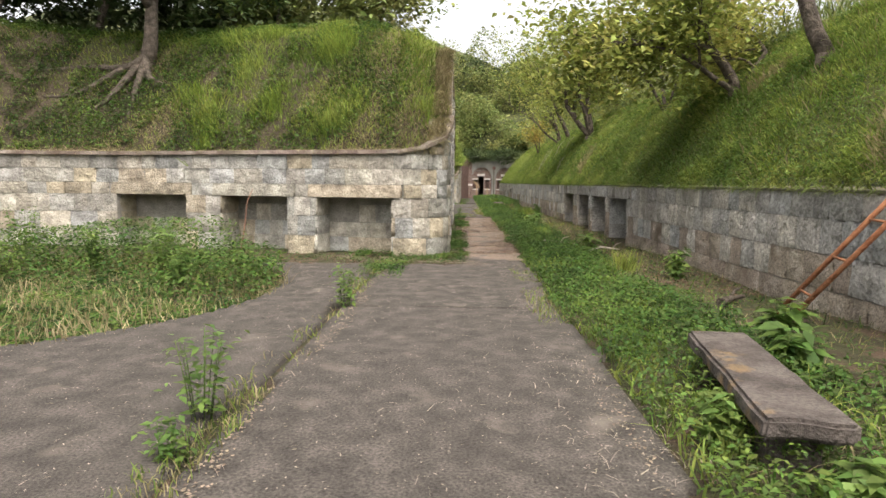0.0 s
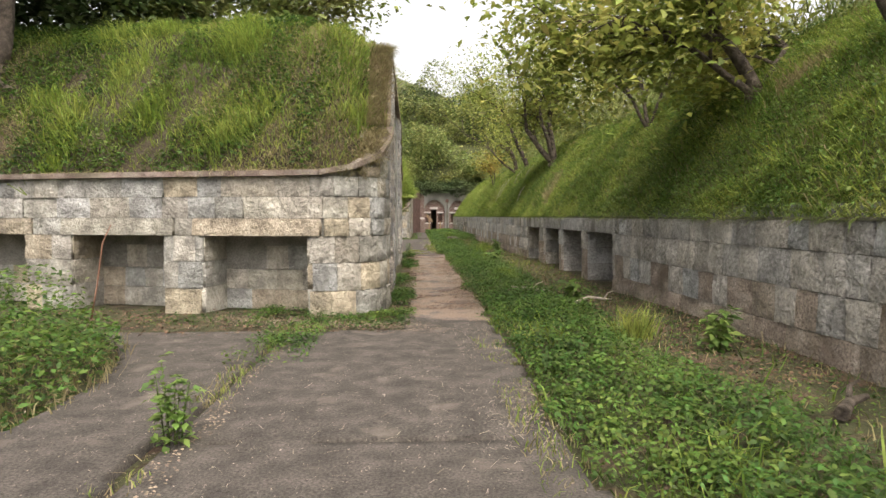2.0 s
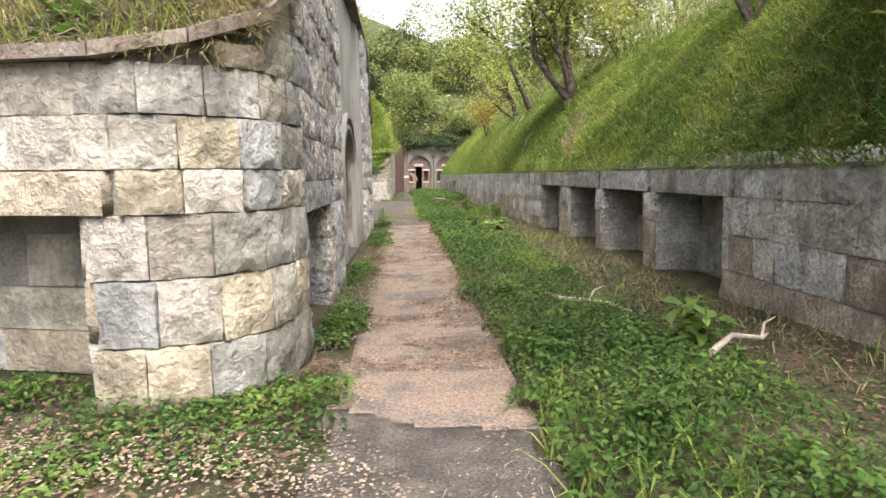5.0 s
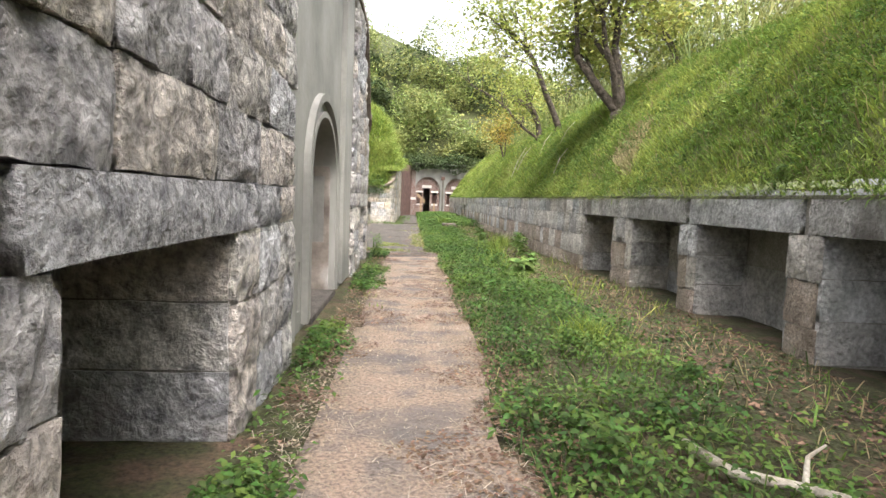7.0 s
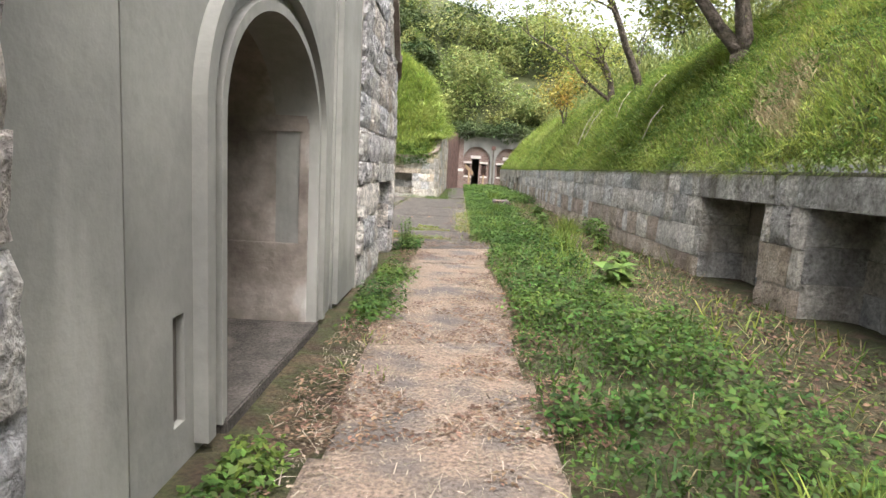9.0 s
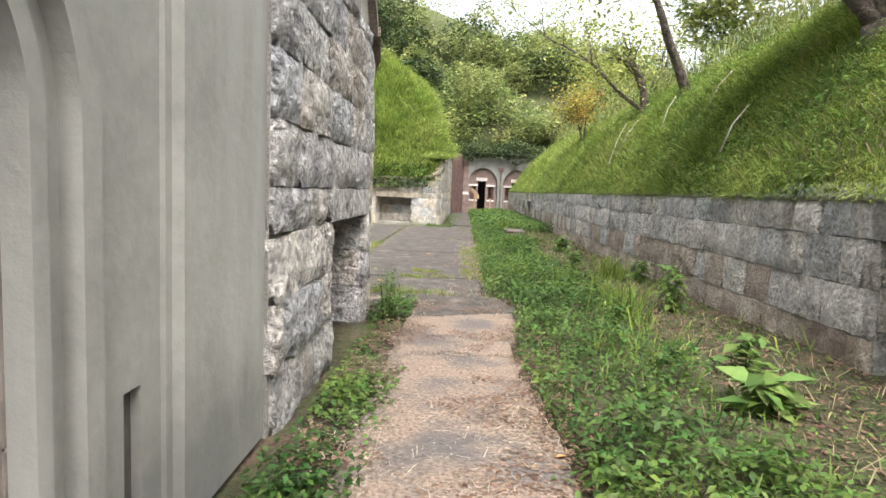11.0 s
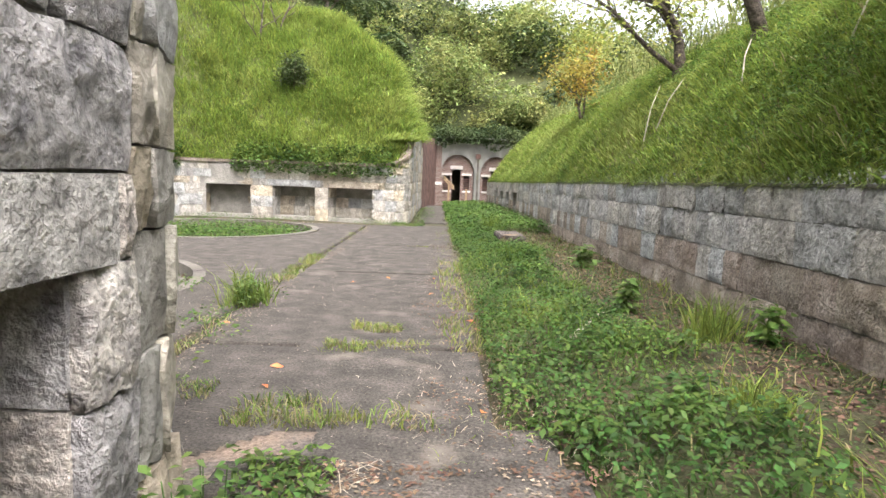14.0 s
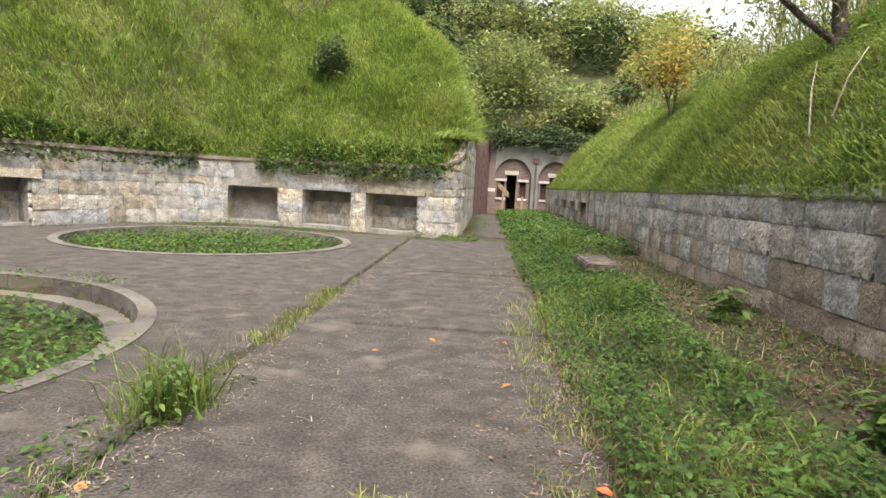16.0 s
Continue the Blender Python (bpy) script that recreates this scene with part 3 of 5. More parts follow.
def paved(x, y):
    """Where concrete lies open: the apron, the passage and the pits' surrounds."""
    e = 0.10 * snoise(x, y, 0.45, 3) + 0.05 * snoise(x, y, 1.7, 4)
    east = np.where(y < 21, 0.92, 0.66)
    right = x < east + e
    left_pass = np.where((y > 7.0) & (y < 20.3), -0.12 + 0.6 * e, np.where(y > 34.9, -0.15, -12.5))
    ok = right & (x > left_pass) & (y < 49.5)
    ok &= ~((y > 6.6 + 0.5 * e) & (y < 7.3) & (x < -0.2))
    ok &= ~((y > 34.6 + e) & (x < -0.2)) & ~((y > 35.0 + e) & (y < 36.3))
    for cx, cy, r, dep in PITS:
        ok &= np.hypot(x - cx, y - cy) > r + (0.2 * e if r > 3 else 0.14)
    gap = np.abs(x + 1.55 + 0.03 * snoise(x, y, 0.5, 6)) > 0.05 + 0.05 * np.clip(snoise(x, y, 0.4, 5), 0, 1)
    ok &= gap | ((y > 7) & (y < 20.3))
    for yj in (22.45, 26.1, 29.6, 3.1, 18.4, 14.8, 11.2):
        ok &= ~((np.abs(y - yj + 0.03 * snoise(x, y, 0.7, 8)) < 0.015 + 0.03 * np.clip(snoise(x, y, 0.6, 9), 0, 1)) & (x > -1.6))
    ok &= ~((x < -9.5) & (y < 20))
    return ok


def sheet_with_skirt(name, xs, ys, test, z, depth=0.12):
    xc, yc = (xs[:-1] + xs[1:]) / 2, (ys[:-1] + ys[1:]) / 2
    XC, YC = np.meshgrid(xc, yc)
    k = test(XC, YC)
    X, Y = np.meshgrid(xs, ys)
    h, w = X.shape
    Z = z + 0.006 * snoise(X, Y, 0.4, 11)
    top = np.stack([X, Y, Z], -1).reshape(-1, 3)
    low = top - np.array([0, 0, depth])
    idx = np.arange(h * w).reshape(h, w)
    a, b, c, d = idx[:-1, :-1], idx[:-1, 1:], idx[1:, 1:], idx[1:, :-1]
    q = [np.stack([a[k], b[k], c[k], d[k]], -1)]
    kp = np.pad(k, 1)
    n = h * w
    for (p0, p1), nb in (((a, b), kp[:-2, 1:-1]), ((b, c), kp[1:-1, 2:]), ((c, d), kp[2:, 1:-1]), ((d, a), kp[1:-1, :-2])):
        m = k & ~nb
        q.append(np.stack([p1[m], p0[m], p0[m] + n, p1[m] + n], -1))
    q = np.concatenate(q)
    return tri_mesh(name, np.concatenate([top, low]), np.concatenate([q[:, [0, 1, 2]], q[:, [0, 2, 3]]]))


pav = link("pavement", sheet_with_skirt("pavement", np.arange(-12.5, 1.3, 0.07), np.arange(-12, 8.8, 0.07), lambda x, y: paved(x, y) & (y < 7.5 + 0.9 * snoise(x, y, 0.3, 51)), 0.0), CONCRETE)
tagged(pav, "dark worn concrete paving with weeds in its joints", "paving", kind="structure")
pav3 = link("pavement_passage", sheet_with_skirt("pavement_passage", np.arange(-3.0, 1.3, 0.06), np.arange(6.4, 21.6, 0.06), lambda x, y: paved(x, y) & (y >= 7.5 + 0.9 * snoise(x, y, 0.3, 51)) & (y < 20.4 + 0.9 * snoise(x, y, 0.3, 52)), 0.0), LITTER_CONCRETE)
tagged(pav3, "narrow concrete path strewn with dry grass clippings", "paving", kind="structure")
pav2 = link("pavement_court", sheet_with_skirt("pavement_court", np.arange(-12.5, 1.3, 0.07), np.arange(19.4, 49.5, 0.07), lambda x, y: paved(x, y) & (y >= 20.4 + 0.9 * snoise(x, y, 0.3, 52)), 0.0), CONCRETE)
tagged(pav2, "dark concrete paving round two sunken gun pits", "paving", kind="structure")


def pit_ring(cx, cy, r, z0, z1, width, name, m, seg=56):
    """A ring kerb of separate curved stones."""
    root = thing(name, (cx, cy, 0), "low circular concrete kerb round a weed-filled gun pit", "kerb", "gun pit kerbs", "structure")
    n = seg // 2
    for i in range(n):
        bm = bmesh.new()
        a0, a1 = 2 * np.pi * (i + 0.01) / n, 2 * np.pi * (i + 0.99) / n
        for j in range(2):
            u, v = a0 + (a1 - a0) * j / 2, a0 + (a1 - a0) * (j + 1) / 2
            p = [(cx + rr * np.cos(t), cy + rr * np.sin(t)) for rr, t in ((r, u), (r + width, u), (r + width, v), (r, v))]
            hex_bm(bm, [(*q, z0) for q in p] + [(*q, z1) for q in p])
        bmesh.ops.remove_doubles(bm, verts=bm.verts, dist=0.001)
        part("kerb_stone", bm, m, root)
    return root


KERB = mat("kerb_concrete", ((0.085, 0.077, 0.068), (0.16, 0.145, 0.128)), 2, 0.95, 0.5, 60, 0.35, 0.1, (0.15, 0.14, 0.09), 0.9, 0.56)
pit_ring(-5.2, 24.55, 2.68, -0.4, 0.008, 0.15, "pit_kerb", KERB)
pit_ring(-5.2, 24.55, 2.42, -0.4, -0.17, 0.24, "pit_step", KERB)
pit_ring(-5.1, 32.1, 2.5, -0.3, 0.025, 0.16, "pit_kerb", KERB)


# ---- earthworks ----
def front_y(x):
    m = C_FRONT.p[:, 0]
    return np.interp(x, m, C_FRONT.p[:, 1])


def back_y(x):
    m = C_BACK.p[::-1]
    return np.interp(x, m[:, 0], m[:, 1])


def north_y(x):
    return np.interp(x, C_NORTH.p[:, 0], C_NORTH.p[:, 1])


def mound_z(x, y):
    z = smin(1.97 + 1.02 * (y - front_y(x) - 0.15), 1.97 + 1.02 * (back_y(x) - y - 0.15), 0.8)
    z = smin(z, 4.2 + 0.75 * (-0.6 - x), 0.5)
    z = smin(z, 5.35 + 0.12 * snoise(x, y, 0.1, 12), 1.0)
    wt = np.minimum(4.12, np.minimum(2.67 + (y - 8.76) * 1.15, 2.75 + (19.75 - y) * 1.15))
    z = np.where((x > -1.1) & (y > 8.6) & (y < 19.6), np.maximum(z, wt + 0.04 + 0.25 * (x + 0.56)), z)
    return np.maximum(z, 1.7) + 0.05 * snoise(x, y, 0.5, 13)


def north_z(x, y):
    z = smin(1.68 + 1.0 * (y - north_y(x) - 0.15), smin(2.7 + 3.2 * (-0.5 - x), 4.9 + 0.8 * (-0.5 - x), 0.8), 0.6)
    z = smin(z, 8.2, 1.5)
    return np.maximum(z, 1.5) + 0.06 * snoise(x, y, 0.4, 14)


def east_x(y):
    m = C_EAST.p[::-1]
    return np.interp(y, m[:, 1], m[:, 0])


BX, BZ = np.array([0, 0.25, 0.7, 1.3, 1.8, 2.4, 3.2, 5.0, 9.0, 16.0]), np.array([1.33, 1.72, 2.35, 3.1, 3.62, 4.1, 4.5, 4.9, 5.2, 5.3])


def bank_z(x, y):
    return np.interp(x - east_x(y), BX, BZ) + 0.05 * snoise(x, y, 0.45, 15) * np.clip(x - east_x(y), 0, 1)


u, v = np.meshgrid(np.linspace(-16.5, -0.62, 90), np.linspace(0, 1, 70))
yy = front_y(u) + 0.12 + v * (back_y(u) - front_y(u) - 0.24)
mound = link("mound_south", grid_mesh("mound_south", u, yy, mound_z(u, yy)), TURF_DRY)
tagged(mound, "grassy earth mound with bare brown soil behind the wall", "mound", kind="structure")
u, v = np.meshgrid(np.linspace(-18.5, -0.55, 90), np.linspace(0, 1, 60))
yy = north_y(u) + 0.12 + v * 16
mound_n = link("mound_north", grid_mesh("mound_north", u, yy, north_z(u, yy)), TURF)
tagged(mound_n, "bright green grassy earth mound over the granite wall", "mound", kind="structure")
v, u = np.meshgrid(np.linspace(0.1, 16, 80), np.linspace(-13, 49.4, 240))
bank = link("grass_bank", grid_mesh("grass_bank", east_x(u) + v, u, bank_z(east_x(u) + v, u)), TURF)
tagged(bank, "steep green grass bank above the parapet wall", "bank", kind="structure")


def hill_z(x, y):
    return smin(3.2 + 0.75 * (y - 52), np.clip(17.0 - 0.62 * x, 4, 26), 3) + 0.6 * snoise(x, y, 0.05, 16)


u, v = np.meshgrid(np.linspace(-60, 45, 70), np.linspace(52.6, 95, 40))
hill = link("wooded_hill", grid_mesh("wooded_hill", u, v, hill_z(u, v)), HILLSIDE)
tagged(hill, "wooded hillside rising behind the brick casemates", "hill", kind="structure")


# ---- doorway in the traverse ----
def arch_wall(bm, a0, a1, holes, z_top, place, d0, d1, z_low=-0.05):
    """Wall slices between a0 and a1 with arched or square holes (centre, half width, spring, rise, sill); place maps (along, depth, z)."""
    cuts = {a0, a1}
    for c, w, sp, rise, sill in holes:
        cuts |= {c + w * k for k in (np.cos(np.linspace(0, np.pi, 41)) if rise else (-1, 1))}
    cuts = sorted(cuts)
    for p, q in zip(cuts[:-1], cuts[1:]):
        if q - p < 1e-5:
            continue
        mid = (p + q) / 2
        inside = [h for h in holes if abs(mid - h[0]) < h[1]]

        def piece(za0, za1, zb):
            hex_bm(bm, [place(p, d0, za0), place(q, d0, za1), place(q, d1, za1), place(p, d1, za0), place(p, d0, zb), place(q, d0, zb), place(q, d1, zb), place(p, d1, zb)])

        if not inside:
            piece(z_low, z_low, z_top)
            continue
        inside.sort(key=lambda h: h[4])
        for h in inside:
            c, w, sp, rise, sill = h
            zp, zq = (sp + rise * np.sqrt(max(0, 1 - ((k - c) / w) ** 2)) for k in (p, q))
            piece(zp, zq, z_top)
            if sill > z_low + 0.01:
                piece(z_low, z_low, sill)


def east_place(a, d, z):
    return (-0.605 - d, a, z)


doorway = thing("door_1", (-0.67, 14.25, 0), "arched plastered doorway opening into a dark magazine", "doorway", kind="structure")
bm = bmesh.new()
arch_wall(bm, 12.55, 15.8, [(14.25, 0.88, 1.42, 0.63, -0.05), (13.0, 0.05, 0.6, 0, 0.14), (15.62, 0.05, 0.6, 0, 0.14)], 4.1, east_place, 0.03, 0.3)
part("plaster_face", bm, PLASTER, doorway)
bm = bmesh.new()
arch_wall(bm, 11.95, 16.74, [(14.25, 0.88, 1.42, 0.63, -0.05)], 4.05, east_place, 0.3, 1.1)
part("reveal", bm, PLASTER_OLD, doorway, "stained old plaster inside the doorway")
for a, b in ((11.95, 12.55), (15.8, 16.74)):
    bm = box_bm(-0.9, -0.57, a, b, -0.05, 4.12, 0.045)
    part("pilaster", bm, PLASTER, doorway, "smooth grey rendered pilaster")
for a, b in ((12.57, 12.65),):
    part("fillet", box_bm(-0.8, -0.61, a, b, -0.05, 4.1, 0.015), PLASTER, doorway)
for r0, r1, d in ((0.16, 0.24, 0.035), (-0.006, 0.05, 0.02)):
    bm = bmesh.new()
    pts = [(14.25 - 0.88, 0.0)] + [(14.25 - 0.88 * np.cos(t), 1.42 + 0.63 * np.sin(t)) for t in np.linspace(0, np.pi, 49)] + [(14.25 + 0.88, 0.0)]
    for (y0, z0), (y1, z1) in zip(pts[:-1], pts[1:]):
        def ring(y, z, r):
            if z <= 1.42:
                return (y + (r if y > 14.25 else -r), z)
            v = np.array([(y - 14.25) / 0.88, (z - 1.42) / 0.63])
            v = v / np.linalg.norm(v)
            return (y + v[0] * r, z + v[1] * r)
        q = [ring(y0, z0, r0), ring(y1, z1, r0), ring(y1, z1, r1), ring(y0, z0, r1)]
        hex_bm(bm, [(-0.605 + d, *k) for k in q] + [(-0.675, *k) for k in q])
    bmesh.ops.recalc_face_normals(bm, faces=bm.faces)
    part("arch_moulding", bm, PLASTER, doorway)
# plugs fill the slots; their dark colour replaces the shade of a deep slot
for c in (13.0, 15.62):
    part("slot_shade_plug", box_bm(-0.88, -0.67, c - 0.05, c + 0.05, 0.125, 0.615), INTERIOR_SHADE, doorway, "dark plug in a narrow slot, in place of its deep shade")
# framed recess in the far reveal
for x0, x1, z0, z1 in ((-1.65, -0.66, 0.0, 0.62), (-1.65, -0.66, 1.44, 1.6), (-0.73, -0.66, 0.62, 1.44), (-1.65, -1.55, 0.62, 1.44)):
    part("reveal_frame", box_bm(x0, x1, 15.108, 15.14, z0, z1, 0.006), PLASTER_OLD, doorway)
part("threshold", box_bm(-1.72, -0.57, 13.34, 15.16, -0.08, 0.02, 0.01), CONCRETE, doorway, "worn concrete threshold")
# closed chamber box, its unlit look painted on as a dark wall colour
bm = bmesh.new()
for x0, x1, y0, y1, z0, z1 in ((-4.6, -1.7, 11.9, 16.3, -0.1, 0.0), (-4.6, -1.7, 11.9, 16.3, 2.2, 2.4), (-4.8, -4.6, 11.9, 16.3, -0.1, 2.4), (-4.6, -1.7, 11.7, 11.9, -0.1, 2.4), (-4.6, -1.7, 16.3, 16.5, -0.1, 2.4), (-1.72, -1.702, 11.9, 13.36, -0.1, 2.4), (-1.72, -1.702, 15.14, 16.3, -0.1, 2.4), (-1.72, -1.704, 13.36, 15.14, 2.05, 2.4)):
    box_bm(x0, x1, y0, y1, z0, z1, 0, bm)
part("chamber", bm, INTERIOR_SHADE, doorway, "empty magazine chamber with its darkness put into the wall colour")


# ---- brick casemates at the end ----
def brick_material():
    m = bpy.data.materials.new("brickwork")
    m.use_nodes = True
    n, l = m.node_tree.nodes, m.node_tree.links
    b = n["Principled BSDF"]
    b.inputs["Roughness"].default_value = 0.9
    tc = n.new("ShaderNodeNewGeometry")
    sep, com = n.new("ShaderNodeSeparateXYZ"), n.new("ShaderNodeCombineXYZ")
    l.new(tc.outputs["Position"], sep.inputs[0])
    add = n.new("ShaderNodeMath")
    l.new(sep.outputs[0], add.inputs[0])
    l.new(sep.outputs[1], add.inputs[1])
    l.new(add.outputs[0], com.inputs[0])
    l.new(sep.outputs[2], com.inputs[1])
    t = n.new("ShaderNodeTexBrick")
    t.inputs["Color1"].default_value, t.inputs["Color2"].default_value, t.inputs["Mortar"].default_value = (0.17, 0.098, 0.08, 1), (0.115, 0.07, 0.058, 1), (0.30, 0.27, 0.245, 1)
    t.inputs["Scale"].default_value, t.inputs["Mortar Size"].default_value = 1.0, 0.008
    t.inputs["Brick Width"].default_value, t.inputs["Row Height"].default_value = 0.22, 0.07
    l.new(com.outputs[0], t.inputs["Vector"])
    l.new(t.outputs[0], b.inputs["Base Color"])
    return m


BRICKWORK = brick_material()
cas = thing("casemate", (2.4, 51, 0), "old brick casemates with concrete arches half hidden by ivy", "building")


def north_place(a, d, z):
    return (a, 51.0 + d, z)


bm = bmesh.new()
arch_wall(bm, 0.28, 7.5, [(1.46, 0.9, 1.75, 1.0, -0.05), (3.56, 0.84, 1.75, 0.95, -0.05), (5.6, 0.84, 1.75, 0.95, -0.05)], 3.7, north_place, 0.0, 0.35)
part("arcade", bm, PLASTER, cas, "stained pale concrete arcade front")
holes1 = [(1.41, 0.24, 1.95, 0, -0.05), (0.89, 0.18, 1.62, 0, 0.8), (1.98, 0.17, 1.62, 0, 0.8)]
holes2 = [(3.52, 0.22, 1.92, 0, -0.05), (3.03, 0.16, 1.6, 0, 0.8), (4.05, 0.16, 1.6, 0, 0.8)]
for hs, x0, x1 in ((holes1, 0.6, 2.32), (holes2, 2.76, 4.36), ([(5.6, 0.2, 1.7, 0, -0.05)], 4.8, 6.4)):
    bm = bmesh.new()
    arch_wall(bm, x0 - 0.02, x1 + 0.02, hs, 2.8, north_place, 0.2, 0.5)
    part("brick_infill", bm, BRICKWORK, cas, "weathered red brick infill")
    for c, w, zt, _, sill in hs:
        part("lintel", box_bm(c - w - 0.1, c + w + 0.1, 51.13, 51.4, zt, zt + (0.2 if sill < 0 else 0.12), 0.01), STONE_WHITE, cas, "pale dressed stone lintel")
        if sill > 0:
            part("sill", box_bm(c - w - 0.06, c + w + 0.06, 51.12, 51.4, sill - 0.1, sill, 0.01), STONE_WHITE, cas, "pale stone sill")
            for k in range(6):
                part("shutter_slat", box_bm(c - w, c + w, 51.32, 51.36, sill + 0.05 + k * 0.11, sill + 0.1 + k * 0.11, 0.005), BRICK_DARK, cas)
for c in (0.42, 2.54, 4.58):
    part("pier", box_bm(c - 0.16, c + 0.16, 50.88, 51.02, -0.05, 3.2, 0.02), BRICKWORK if c < 1 else PLASTER, cas, "pier between the arches")
part("string_course", box_bm(0.2, 0.62, 50.84, 50.9, 1.08, 1.25, 0.01), STONE_WHITE, cas, "pale stone band")
part("downpipe", box_bm(2.5, 2.6, 50.8, 50.9, 0.0, 2.6, 0.03), KERB, cas, "grey vertical pipe")
part("pipe_head", box_bm(2.42, 2.68, 50.76, 50.92, 2.55, 2.8, 0.02), BRICK_DARK, cas)
# unseen shell behind the arcade, coloured dark to stand for shade in the openings
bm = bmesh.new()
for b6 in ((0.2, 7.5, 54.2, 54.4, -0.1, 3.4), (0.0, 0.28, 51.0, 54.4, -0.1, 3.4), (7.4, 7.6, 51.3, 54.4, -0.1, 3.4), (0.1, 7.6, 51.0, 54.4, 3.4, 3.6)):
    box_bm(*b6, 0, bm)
part("inner_shell", bm, INTERIOR_SHADE, cas)
bw = Curve([(-0.42, 46.6), (-0.2, 48.6), (0.05, 49.8), (0.3, 51.05)])
wall_b = bmesh.new()
for s0 in np.arange(0, bw.length, 0.5):
    s1 = min(s0 + 0.5, bw.length)
    p = [bw.off(s0, 0), bw.off(s1, 0), bw.off(s1, 0.4), bw.off(s0, 0.4)]
    hex_bm(wall_b, [(*q, -0.05) for q in p] + [(*q, 3.5) for q in p])
me = bpy.data.meshes.new("wall_brick")
bmesh.ops.remove_doubles(wall_b, verts=wall_b.verts, dist=0.001)
wall_b.to_mesh(me)
wall_b.free()
tagged(link("wall_brick", me, BRICK_DARK), "dark damp brick retaining wall", "wall", kind="structure")

barrier = thing("timber_barrier", (1.0, 50.3, 0), "weathered timber barrier leaning across the doorway", "barrier")
part("post", box_bm(0.95, 1.05, 50.2, 50.3, 0, 1.1, 0.01), TIMBER, barrier)
part("post", box_bm(1.9, 2.0, 50.4, 50.5, 0, 0.9, 0.01), TIMBER, barrier)
for z in (0.0, 0.14):
    bm = bmesh.new()
    hex_bm(bm, [(0.72, 50.15, 1.35 + z), (0.72, 50.2, 1.35 + z), (1.28, 50.2, 0.82 + z), (1.28, 50.15, 0.82 + z), (0.72, 50.15, 1.45 + z), (0.72, 50.2, 1.45 + z), (1.28, 50.2, 0.92 + z), (1.28, 50.15, 0.92 + z)])
    bmesh.ops.recalc_face_normals(bm, faces=bm.faces)
    part("rail", bm, TIMBER, barrier)


# ---- benches, ladder, branch, stone ----
def bench(cx, cy, lx, ly, turn, label):
    root = thing("bench", (cx, cy, 0), label, "bench", "stone benches")
    for name, b6, bev in (("seat", (-lx / 2, lx / 2, -ly / 2, ly / 2, 0.21, 0.315), 0.02), ("leg", (-lx / 2 + 0.08, lx / 2 - 0.08, -ly / 2 + 0.18, -ly / 2 + 0.38, -0.08, 0.212), 0.015), ("leg", (-lx / 2 + 0.08, lx / 2 - 0.08, ly / 2 - 0.38, ly / 2 - 0.18, -0.08, 0.212), 0.015)):
        bm = box_bm(*b6, bev)
        if name == "seat":
            bmesh.ops.subdivide_edges(bm, edges=[e for e in bm.edges if e.calc_length() > 0.3], cuts=9, use_grid_fill=True)
            for v in bm.verts:
                v.co += Vector((noise.noise(v.co * 7), noise.noise(v.co * 7 + Vector((5, 0, 0))), noise.noise(v.co * 6 + Vector((0, 9, 0))))) * 0.016
        bm.transform(pose(cx, cy, 0, 0, 0, turn))
        part(name, bm, BENCH, root)
    return root


bench(1.6, 0.02, 0.42, 1.75, -9, "low weathered dark stone bench with orange lichen in the weeds")
bench(1.77, 29.65, 0.48, 1.2, 0, "low grey stone bench sunk in grass by the path")


def tube(bm, pts, r0, r1, sides=6):
    """A tapered tube along points."""
    rings = []
    n = len(pts)
    for i, p in enumerate(pts):
        d = (Vector(pts[min(i + 1, n - 1)]) - Vector(pts[max(i - 1, 0)])).normalized()
        q = d.to_track_quat("Z", "Y").to_matrix()
        r = r0 + (r1 - r0) * i / (n - 1)
        rings.append([bm.verts.new(Vector(p) + q @ Vector((r * math.cos(2 * math.pi * k / sides), r * math.sin(2 * math.pi * k / sides), 0))) for k in range(sides)])
    for a, b in zip(rings[:-1], rings[1:]):
        for k in range(sides):
            f = bm.faces.new((a[k], a[(k + 1) % sides], b[(k + 1) % sides], b[k]))
            f.smooth = True
    bm.faces.new(rings[0][::-1])
    bm.faces.new(rings[-1])


ladder = thing("ladder", (3.15, 2.2, 0), "rusty iron ladder leaning on the parapet wall", "ladder")
lo, hi, off = Vector((3.05, 2.45, -0.02)), Vector((3.66, 1.3, 1.62)), Vector((0.1, 0.4, 0.0))
for k in (0, 1):
    bm = bmesh.new()
    tube(bm, [lo + off * k, lo.lerp(hi, 0.5) + off * k, hi + off * k], 0.026, 0.026, 8)
    part("rail", bm, RUST, ladder)
for t in (0.22, 0.45, 0.68, 0.9):
    bm = bmesh.new()
    tube(bm, [lo.lerp(hi, t) - off * 0.06, lo.lerp(hi, t) + off * 1.06], 0.013, 0.013, 6)
    part("rung", bm, RUST, ladder)


def dead_branch(pts, r, label, wood=DEADWOOD):
    root = thing("fallen_branch", pts[0], label, "branch", "fallen branches")
    bm = bmesh.new()
    tube(bm, pts, r, r * 0.45, 7)
    mid = Vector(pts[len(pts) // 2])
    tube(bm, [mid, mid + Vector((0.1, 0.14, 0.07)), mid + Vector((0.22, 0.2, 0.1))], r * 0.5, r * 0.2, 6)
    part("limb", bm, wood, root)


